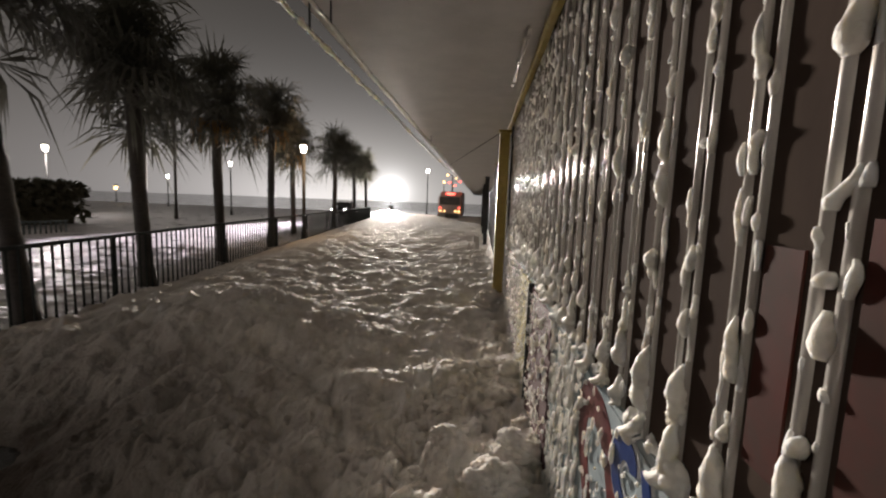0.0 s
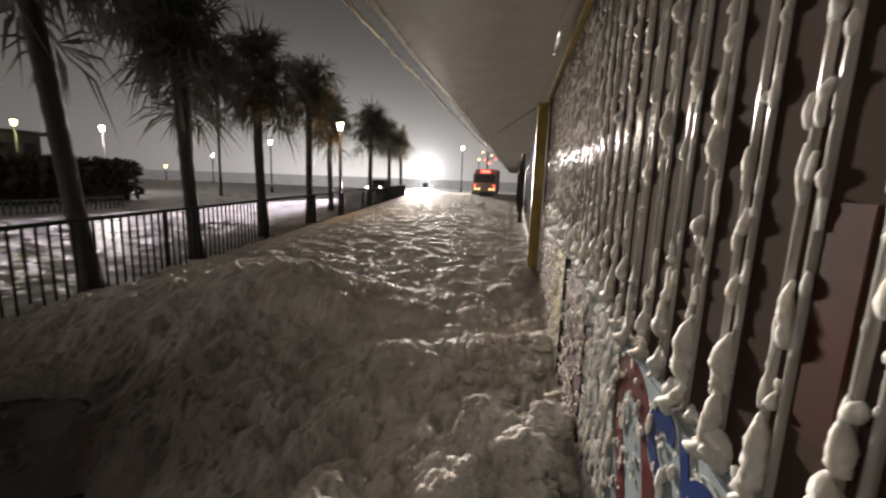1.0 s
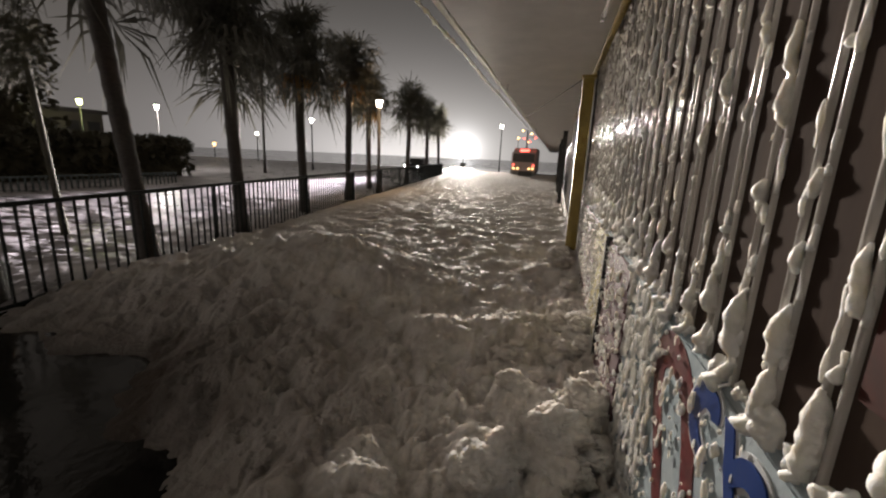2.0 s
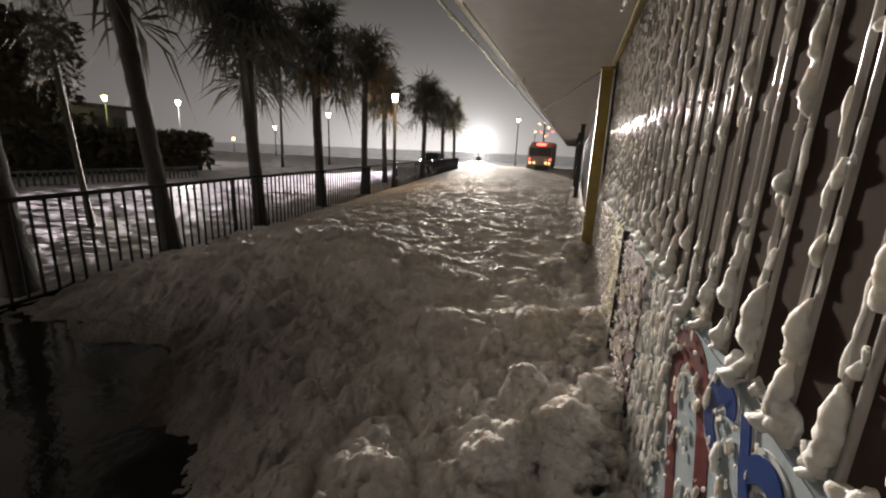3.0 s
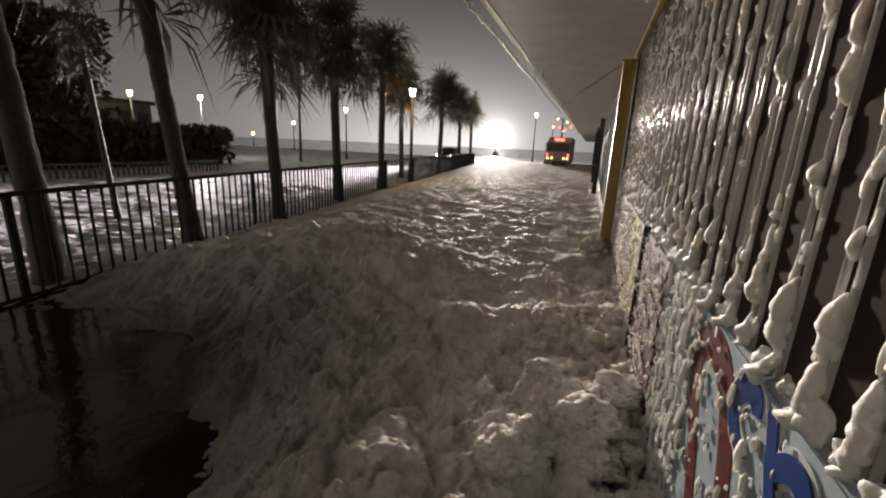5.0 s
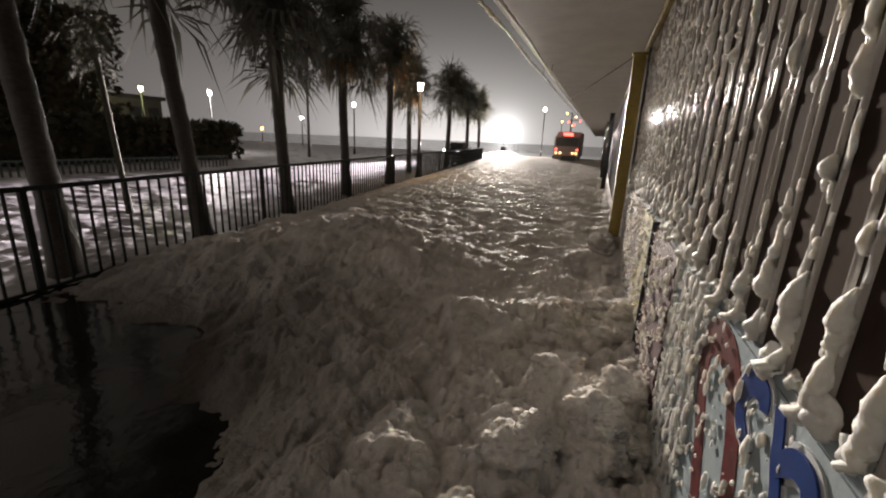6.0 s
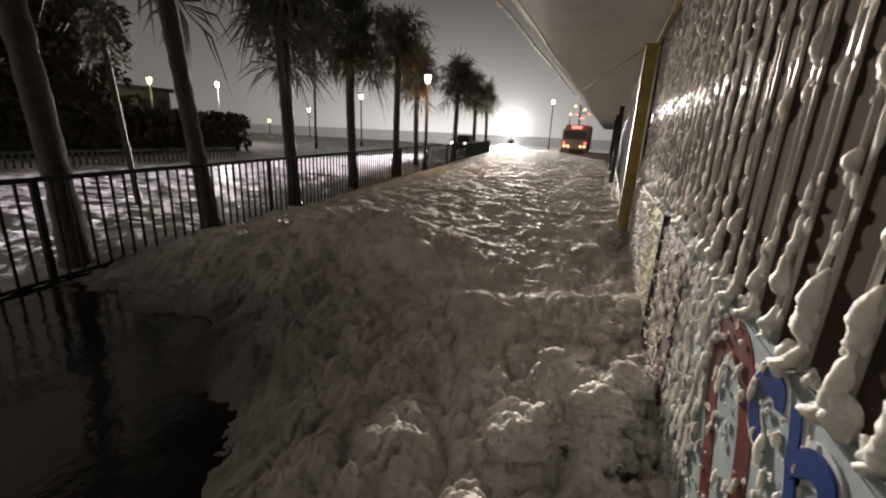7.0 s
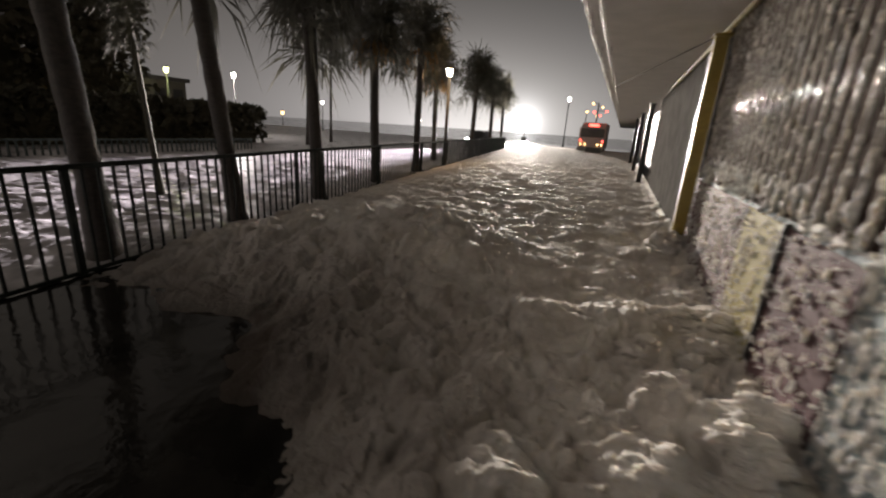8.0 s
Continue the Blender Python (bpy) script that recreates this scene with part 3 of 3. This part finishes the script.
end_trim = boxed("end_trim", (WALL - 0.02, WALL + 0.05, 6.255, 6.30, 0.88, 2.44), M_PANEL)
tagged(end_trim, "pale trim closing the corrugated wall", "trim", kind="structure")

# ---- wall painting ----


def stroke(name, ctrl, widths, depth, mat, parent, label=""):
    """A brush stroke on the wall: a smooth line through (y, z) points with a width at each."""
    n = len(ctrl)
    pts, ws = [], []
    for i in range(n - 1):
        p = [Vector(ctrl[min(max(j, 0), n - 1)]) for j in (i - 1, i, i + 1, i + 2)]
        for q in range(8):
            u = q / 8
            pts.append(0.5 * (2 * p[1] + (p[2] - p[0]) * u + (2 * p[0] - 5 * p[1] + 4 * p[2] - p[3]) * u * u + (3 * p[1] - p[0] - 3 * p[2] + p[3]) * u ** 3))
            ws.append(widths[i] * (1 - u) + widths[i + 1] * u)
    pts.append(Vector(ctrl[-1]))
    ws.append(widths[-1])
    bm = bmesh.new()
    left, right = [], []
    for i, p in enumerate(pts):
        d = (pts[min(i + 1, len(pts) - 1)] - pts[max(i - 1, 0)]).normalized()
        nn = Vector((-d.y, d.x)) * ws[i] / 2
        left.append([bm.verts.new((x, *(p + nn))) for x in (WALL - depth, WALL + 0.001)])
        right.append([bm.verts.new((x, *(p - nn))) for x in (WALL - depth, WALL + 0.001)])
    for i in range(len(pts) - 1):
        bm.faces.new((left[i][0], left[i + 1][0], right[i + 1][0], right[i][0]))
        bm.faces.new((left[i][0], left[i][1], left[i + 1][1], left[i + 1][0]))
        bm.faces.new((right[i][0], right[i + 1][0], right[i + 1][1], right[i][1]))
    bmesh.ops.recalc_face_normals(bm, faces=bm.faces)
    return part(name, bm, mat, parent, label)


ARCH = [(1.80, 0.22), (1.91, 0.45), (2.01, 0.62), (2.03, 0.73), (1.96, 0.79), (1.85, 0.79), (1.76, 0.73), (1.69, 0.60), (1.63, 0.40), (1.58, 0.2)]
stroke("red_arch", ARCH, [0.08, 0.09, 0.10, 0.11, 0.11, 0.11, 0.10, 0.09, 0.09, 0.08], 0.002, M_RED, dado, "red painted arch")
HOOK = [(1.585, 0.795), (1.60, 0.825), (1.655, 0.822), (1.695, 0.775), (1.685, 0.72), (1.645, 0.695), (1.60, 0.68)]
HW = [0.040, 0.054, 0.060, 0.062, 0.058, 0.045, 0.008]
STEM = [(1.525, 0.845), (1.505, 0.80), (1.49, 0.75), (1.46, 0.69), (1.44, 0.60)]
BELLY = [(1.49, 0.745), (1.435, 0.795), (1.385, 0.80), (1.365, 0.765), (1.375, 0.70)]
for line, ws in ((HOOK, HW), (STEM, [0.040] * 5), (BELLY, [0.040, 0.050, 0.052, 0.048, 0.04])):
    stroke("outline", line, [w + 0.024 for w in ws], 0.004, M_OUTLINE, dado, "pale painted outline")
for i, (line, ws) in enumerate(((HOOK, HW), (STEM, [0.040] * 5), (BELLY, [0.040, 0.050, 0.052, 0.048, 0.04]))):
    stroke("blue_stroke", line, ws, 0.0065 + 0.001 * i, M_BLUE, dado, "deep blue painted curl")
# Dull red strips on the pans between the nearest ribs.
for y0, y1, z0, z1 in ((1.205, 1.270, 0.16, 0.46), (1.06, 1.125, 0.10, 0.50), (0.92, 0.98, 0.0, 0.9)):
    boxed("red_patch", (0.010, 0.016, y0, y1, z0, z1), M_REDPATCH, sheet, "dull red strip")

# ---- foam clinging to the wall ----
ICO = bmesh.new()
bmesh.ops.create_icosphere(ICO, subdivisions=2, radius=1.0)
ICO_V = np.array([v.co[:] for v in ICO.verts])
ICO_F = np.array([[v.index for v in f.verts] for f in ICO.faces])
ICO.free()


def blob_object(name, centres, radii, mat, seed, uneven=0.16):
    """Many uneven droplets as one mesh: centres (n, 3), radii (n, 3)."""
    rng = np.random.RandomState(seed)
    n = len(centres)
    bumps = 1 + uneven * rng.randn(n, len(ICO_V), 1)
    co = (np.asarray(centres)[:, None, :] + ICO_V[None] * np.asarray(radii)[:, None, :] * np.clip(bumps, 0.6, 1.5)).reshape(-1, 3)
    faces = (ICO_F[None] + (np.arange(n) * len(ICO_V))[:, None, None]).reshape(-1, 3)
    me = bpy.data.meshes.new(name)
    me.vertices.add(len(co))
    me.vertices.foreach_set("co", co.ravel())
    me.loops.add(faces.size)
    me.loops.foreach_set("vertex_index", faces.ravel())
    me.polygons.add(len(faces))
    me.polygons.foreach_set("loop_start", np.arange(0, faces.size, 3))
    me.update(calc_edges=True)
    me.materials.append(mat)
    me.polygons.foreach_set("use_smooth", [True] * len(faces))
    return new(name, me)


def drip(name, y, seed):
    """Foam that runs down one rib: strands of beads that swell and thin out, with heavy lumps at the foot."""
    rng = random.Random(seed)
    bm = bmesh.new()
    for off, thick, share in ((-0.0225, 0.0050, 0.40), (0.0215, 0.0050, 0.40), (0.0, 0.0092, 0.34)):
        lumps = []
        z = 0.89
        while z < 2.42:
            if rng.random() < share:
                lumps.append((z, thick * rng.uniform(0.55, 1.45), rng.uniform(0.010, 0.034), rng.uniform(-0.007, 0.007)))
            z += rng.uniform(0.014, 0.06)
        if off == 0.0:
            for _ in range(rng.randint(6, 10)):
                lumps.append((rng.uniform(0.87, 1.08), rng.uniform(0.007, 0.019), rng.uniform(0.018, 0.050), rng.uniform(-0.022, 0.022)))
            for _ in range(rng.randint(2, 6)):
                lumps.append((rng.uniform(1.05, 2.4), rng.uniform(0.007, 0.017), rng.uniform(0.016, 0.050), rng.uniform(-0.024, 0.024)))
        prev, run = None, 0
        zz = 2.43
        while zz > 0.70:
            r, sh, tot = 0.0, 0.0, 0.0
            for c, s, ln, o in lumps:
                up = ln * (1.35 if zz > c else 0.9)
                q = (zz - c) / up
                if abs(q) < 1:
                    w = s * (1 - q * q) ** (0.6 if zz < c else 1.1)
                    r = max(r, w) + 0.25 * min(r, w)
                    sh += o * w
                    tot += w
            if r > 0.0025:
                cy = y + off + (sh / tot if tot else 0) + 0.003 * math.sin(zz * 70 + seed)
                cx = WALL + (0.009 if zz > 0.885 else -0.010) - 0.25 * r
                ring = []
                for kk in range(10):
                    a = 2 * math.pi * kk / 10
                    at = Vector((math.cos(a) * r, y + off + math.sin(a) * r, zz))
                    wob = 1 + 0.32 * noise.noise(at * 42) + 0.18 * noise.noise(at * 100) + rng.uniform(-0.04, 0.04)
                    ring.append(bm.verts.new((cx + 0.95 * r * wob * math.cos(a), cy + 1.1 * r * wob * math.sin(a), zz)))
                if prev:
                    for kk in range(10):
                        bm.faces.new((prev[kk], prev[(kk + 1) % 10], ring[(kk + 1) % 10], ring[kk]))
                else:
                    bm.faces.new(ring)
                prev, run = ring, run + 1
            else:
                if prev and run > 1:
                    bm.faces.new(prev)
                prev, run = None, 0
            zz -= 0.0060 if y < 3.0 else 0.011
        if prev and run > 1:
            bm.faces.new(prev)
    bmesh.ops.recalc_face_normals(bm, faces=bm.faces)
    ob = part(name, bm, M_WALLFOAM, smooth=True)
    return tagged(ob, "creamy foam running down a metal rib in beads", "foam", kind="stuff")


for i, y in enumerate(RIBS):
    if y > 0.8:
        drip("foam_run", y, 100 + i)


def spatter(name, count, y0, y1, low, seed, big=1.0, long=2.6):
    rng = np.random.RandomState(seed)
    y = y0 + (y1 - y0) * rng.rand(count)
    z = -0.15 + 1.0 * rng.rand(count) ** low
    s = big * (0.0028 + 0.0085 * rng.rand(count) ** 2.5)
    c = np.stack((WALL - 0.026 - 0.004 * rng.rand(count), y, z), -1)
    r = np.stack((s * 0.9, s * 0.9, s * (1.0 + long * rng.rand(count) ** 1.5)), -1)
    ob = blob_object(name, c, r, M_WALLFOAM, seed, 0.13)
    return tagged(ob, "spatter of foam drops stuck to the low wall", "foam", kind="stuff")


spatter("foam_spatter", 1700, 3.40, 6.25, 1.15, 21, 1.0)
spatter("foam_spatter", 380, 2.60, 3.40, 1.15, 22, 1.05)
sp = spatter("foam_spatter", 950, 2.03, 2.62, 1.3, 23, 1.1, 4.5)
sp.location.x = 0.02
sp = spatter("foam_spatter", 330, 1.45, 2.10, 1.4, 24, 0.95, 3.2)
sp.location.x = 0.02


def clump(x, y, z, size, seed):
    """A cauliflower heap of foam: a dome that swells in heads of several sizes."""
    bm = bmesh.new()
    bmesh.ops.create_icosphere(bm, subdivisions=5 if size > 0.085 else 4, radius=1.0)
    off = Vector((seed * 3.1, seed * 1.7, seed * 0.9))
    for v in bm.verts:
        p = v.co.normalized()
        low = noise.noise(p * 1.3 + off)
        a, b, c = (math.sqrt(max(0.0, 1 - (noise.voronoi(p * k + off)[0][0] / 0.95) ** 2)) for k in (2.3, 4.8, 9.5))
        r = 0.26 + 0.46 * low + 0.40 * a + 0.40 * b + 0.22 * c
        q = Vector((1.1 * p.x, 0.9 * p.y, 0.7 * p.z)) * size * r * 1.1
        v.co = Vector((min(x + q.x, WALL - 0.002), y + q.y, z + q.z))
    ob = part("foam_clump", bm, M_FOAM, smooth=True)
    return tagged(ob, "cauliflower heap of foam by the wall foot", "foam", kind="stuff")


def ledge_lump(y, size, seed):
    """A soft heap of foam that has slid down to the ledge under the corrugated sheet."""
    bm = bmesh.new()
    bmesh.ops.create_icosphere(bm, subdivisions=4, radius=1.0)
    off = Vector((seed * 2.3, seed * 0.7, seed * 1.9))
    for v in bm.verts:
        p = v.co.normalized()
        heads = [math.sqrt(max(0.0, 1 - (noise.voronoi(p * k + off)[0][0] / 0.95) ** 2)) for k in (1.5, 3.6)]
        r = 0.45 + 0.45 * noise.noise(p * 1.4 + off) + 0.40 * heads[0] + 0.20 * heads[1]
        q = Vector((0.75 * p.x, 1.15 * p.y, (1.0 if p.z > 0 else 0.85) * p.z)) * size * r
        v.co = Vector((WALL + 0.014 + q.x, y + q.y, 0.892 + q.z))
    ob = part("foam_lump", bm, M_WALLFOAM, smooth=True)
    return tagged(ob, "creamy lump of foam resting on the wall ledge", "foam", kind="stuff")


lump_rng = random.Random(77)
ly = 0.98
while ly < 3.3:
    ledge_lump(ly, lump_rng.uniform(0.022, 0.046) * (1.2 if ly < 1.5 else 1.0), 300 + int(ly * 100))
    ly += lump_rng.uniform(0.05, 0.12)

heap_rng = random.Random(5)
for i in range(44):
    y = 1.65 + 2.6 * heap_rng.random() ** 1.2
    x = 0.38 - 0.62 * heap_rng.random() ** 1.4
    size = heap_rng.uniform(0.05, 0.115) * (1.15 - 0.12 * (y - 1.6))
    clump(x, y, float(foam_height(np.array([x]), np.array([y]))[0]) + 0.12 * size, size, 40 + i)
for i, (x, y, size) in enumerate(((0.22, 6.1, 0.17), (0.30, 4.6, 0.12), (0.33, 5.3, 0.11))):
    clump(x, y, float(foam_height(np.array([x]), np.array([y]))[0]), size, 140 + i)

# ---- across the road ----


def leaf_mass(name, x0, x1, y0, y1, z0, z1, count, seed, label, category, core=0.5, mat=M_HEDGE):
    rng = np.random.RandomState(seed)
    bm = bmesh.new()
    box(bm, x0 + core, x1 - core, y0 + core, y1 - core, z0, z1 - core)
    t = thing(name)
    tagged(t, label, category)
    part("inner_growth", bm, mat, t)
    bm = bmesh.new()
    for _ in range(count):
        p = Vector((rng.uniform(x0, x1), rng.uniform(y0, y1), z0 + (z1 - z0) * (1 - rng.rand() ** 2.2) + 0.25 * math.sin(rng.uniform(0, 6))))
        a, b = Vector(rng.randn(3)).normalized(), Vector(rng.randn(3)).normalized()
        w = rng.uniform(0.12, 0.34)
        bm.faces.new([bm.verts.new(p + q) for q in (a * w, b * w * 0.6, -a * w, -b * w * 0.6)])
    part("foliage", bm, mat, t)
    return t


leaf_mass("hedge", -24.0, -21.0, 4.0, 21.3, -0.48, 1.45, 9000, 3, "tall dark clipped hedge across the road", "hedge")
for i, (y0, y1, top) in enumerate(((-2.0, 4.5, 6.5), (4.0, 9.5, 7.4), (9.0, 14.0, 6.2), (13.5, 18.5, 7.0))):
    t = leaf_mass("tree", -31.5, -26.5, y0, y1, 1.6, top, 5200, 60 + i, "dark broad tree behind the hedge", "tree", 1.5, M_TREELEAF)
    bm = bmesh.new()
    tube(bm, [(-29, (y0 + y1) / 2, -0.5), (-29.1, (y0 + y1) / 2, 1.0), (-29, (y0 + y1) / 2 + 0.2, 2.6)], [0.24, 0.19, 0.15], 10)
    part("trunk", bm, M_TRUNK, t, smooth=True)
low = thing("low_fence", (-17.2, 4.0, -0.48))
tagged(low, "low pale teal fence across the flooded road", "fence")
boxed("rail", (-0.03, 0.03, 0, 12.5, 0.50, 0.56), M_TEAL, low)
picket = boxed("picket", (-0.015, 0.015, -0.03, 0.03, 0, 0.50), M_TEAL, low)
for i in range(1, 63):
    o = picket.copy()
    scene.collection.objects.link(o)
    o.location.y = 0.2 * i


def building(x, y0, y1, height, label):
    t = thing("building", (x, y0, -0.48))
    tagged(t, label, "building")
    n = y1 - y0
    boxed("wall", (-6, 0, 0, n, 0, height), M_FACADE, t)
    boxed("roof", (-6.3, 0.3, -0.3, n + 0.3, height, height + 0.35), M_DARK, t)
    yy1 = 0.9
    while yy1 < n - 1.2:
        for zz1 in (2.2,):
            boxed("window", (0.0, 0.05, yy1, yy1 + 1.0, zz1, zz1 + 1.3), M_BLACK, t)
            boxed("sill", (0.0, 0.12, yy1 - 0.05, yy1 + 1.05, zz1 - 0.08, zz1 - 0.005), M_CONCRETE, t)
        yy1 += 1.75
    return t


building(-41.0, 20.0, 31.0, 4.2, "low dark building behind a hedge in the rain")
palm(-19.0, 22.5, -0.5, 7.0, (0.2, 0.0), 0.11, 32, 70, 1.5)
palm(-21.0, 27.5, -0.5, 7.5, (0.2, 0.0), 0.11, 33, 70, 1.5)

# ---- vehicles at the end ----


def wheel(parent, x, y, r):
    bm = bmesh.new()
    tube(bm, [(x - 0.12, y, r), (x - 0.08, y, r), (x + 0.08, y, r), (x + 0.12, y, r)], [r * 0.85, r, r, r * 0.85], 16)
    part("wheel", bm, M_TYRE, parent, "black tyre")


truck = thing("emergency_truck", (-3.1, 41.6, -0.48))
tagged(truck, "emergency truck, paint paled to carry haze, with small red lamps lit", "truck")
boxed("body", (-1.2, 1.2, 2.2, 8.0, 0.6, 3.1), M_TRUCKHAZE, truck, "", 0.08)
boxed("cab", (-1.2, 1.2, 0.0, 2.15, 0.6, 2.7), M_TRUCKHAZE, truck, "", 0.12)
# Windscreen grey instead of black: haze put into its colour.
boxed("windscreen", (-1.05, 1.05, -0.03, 0.02, 1.7, 2.5), M_PANEL, truck, "glass greyed to carry haze", 0.02)
boxed("bumper", (-1.25, 1.25, -0.25, -0.03, 0.45, 0.8), M_CONCRETE, truck, "", 0.03)
boxed("light_bar", (-0.45, 0.45, 0.6, 1.0, 2.71, 2.95), M_REDLAMP, truck, "lit red light bar", 0.03)
for dx in (-1.0, 1.0):
    boxed("warning_lamp", (dx - 0.08, dx + 0.08, -0.05, 0.02, 1.3, 1.46), M_REDLAMP, truck, "lit red warning lamp", 0.02)
for dx in (-0.95, -0.55, 0.6, 0.95):
    boxed("headlamp", (dx - 0.07, dx + 0.07, -0.06, 0.02, 0.98, 1.12), M_WARMLAMP, truck, "lit lamp")
for dx in (-1.0, 1.0):
    for dy in (1.1, 6.3):
        wheel(truck, dx, dy, 0.5)
mast = boxed("signal_mast", (-0.06, 0.06, 2.6, 2.72, 3.1, 5.0), M_DARK, truck, "dark mast with signal lamps")
for dx, z, mat in ((-0.5, 4.9, M_WARMLAMP), (0.42, 4.6, M_WARMLAMP), (-0.28, 4.1, M_REDLAMP), (0.3, 3.8, M_REDLAMP), (0.85, 4.2, M_REDLAMP)):
    boxed("arm", (min(0, dx), max(0, dx), 2.63, 2.69, z + 0.02, z + 0.08), M_DARK, mast)
    boxed("signal_lamp", (dx - 0.09, dx + 0.09, 2.5, 2.62, z - 0.09, z + 0.09), mat, mast, "lit signal lamp", 0.03)
truck.scale = (0.95, 0.95, 0.95)
tower = thing("light_tower", (GLARE.x, GLARE.y + 0.4, -0.48))
tagged(tower, "portable light tower with glaring white lamps", "light tower")
boxed("mast", (-0.04, 0.04, -0.04, 0.04, 0.5, 2.4), M_CONCRETE, tower)
boxed("base", (-0.25, 0.25, -0.3, 0.5, 0.0, 0.5), M_CONCRETE, tower, "", 0.05)
for dx in (-0.62, 0.0, 0.62):
    boxed("lamp_head", (dx - 0.28, dx + 0.28, -0.15, 0.1, 2.42, 2.95), M_GLARE, tower, "glaring white lamp", 0.04)
tower.scale = (1.8, 1.8, 1.5)
car = thing("car", (-14.2, 41.2, -0.48))
tagged(car, "dark car with its headlights on in the flood", "car")
boxed("body", (-0.9, 0.9, 0, 4.3, 0.3, 0.95), M_CARPAINT, car, "", 0.12)
boxed("cabin", (-0.75, 0.75, 1.1, 3.6, 0.93, 1.5), M_BLACK, car, "dark glass cabin", 0.15)
for dx in (-0.65, 0.65):
    boxed("headlight", (dx - 0.17, dx + 0.17, -0.05, 0.03, 0.6, 0.8), M_GLARE, car, "lit white headlight", 0.02)
    for dy in (0.8, 3.4):
        wheel(car, dx * 1.25, dy, 0.33)
# Solid block added where only a pale reflection lies on the wet ground.
barrier = thing("road_barrier", (-2.7, 39.4, -0.48))
tagged(barrier, "grey block in place of a pale reflection on the flood", "barrier")
bm = bmesh.new()
box(bm, -0.6, 0.6, -0.25, 0.25, 0, 0.8)
for v in bm.verts:
    if v.co.z > 0.5:
        v.co.y *= 0.4
part("shell", bm, M_PANEL, barrier)
for i, (x, y, z) in enumerate(((-4.7, 52.0, 3.9), (-3.6, 52.0, 3.5), (-3.0, 52.0, 2.6))):
    street_lamp(x, y, z + 0.4, M_WARMLAMP, "small warm lamp beyond the vehicles", 0.14, 0.05)

for i, (x, y, z) in enumerate(((-23.6, 6.0, 1.45), (-23.6, 7.6, 1.5), (-23.6, 11.8, 1.5), (-23.6, 13.4, 1.45), (-23.6, 16.2, 1.6))):
    g = thing("garden_lamp", (x, y, -0.48))
    tagged(g, "small orange garden lamp above the hedge", "garden lamp", "garden lamps by the hedge")
    boxed("stake", (-0.02, 0.02, -0.02, 0.02, 0, z + 0.5), M_BLACK, g)
    boxed("bulb", (-0.07, 0.07, -0.09, 0.09, z + 0.505, z + 0.64), M_WARMLAMP, g, "lit orange bulb", 0.03)
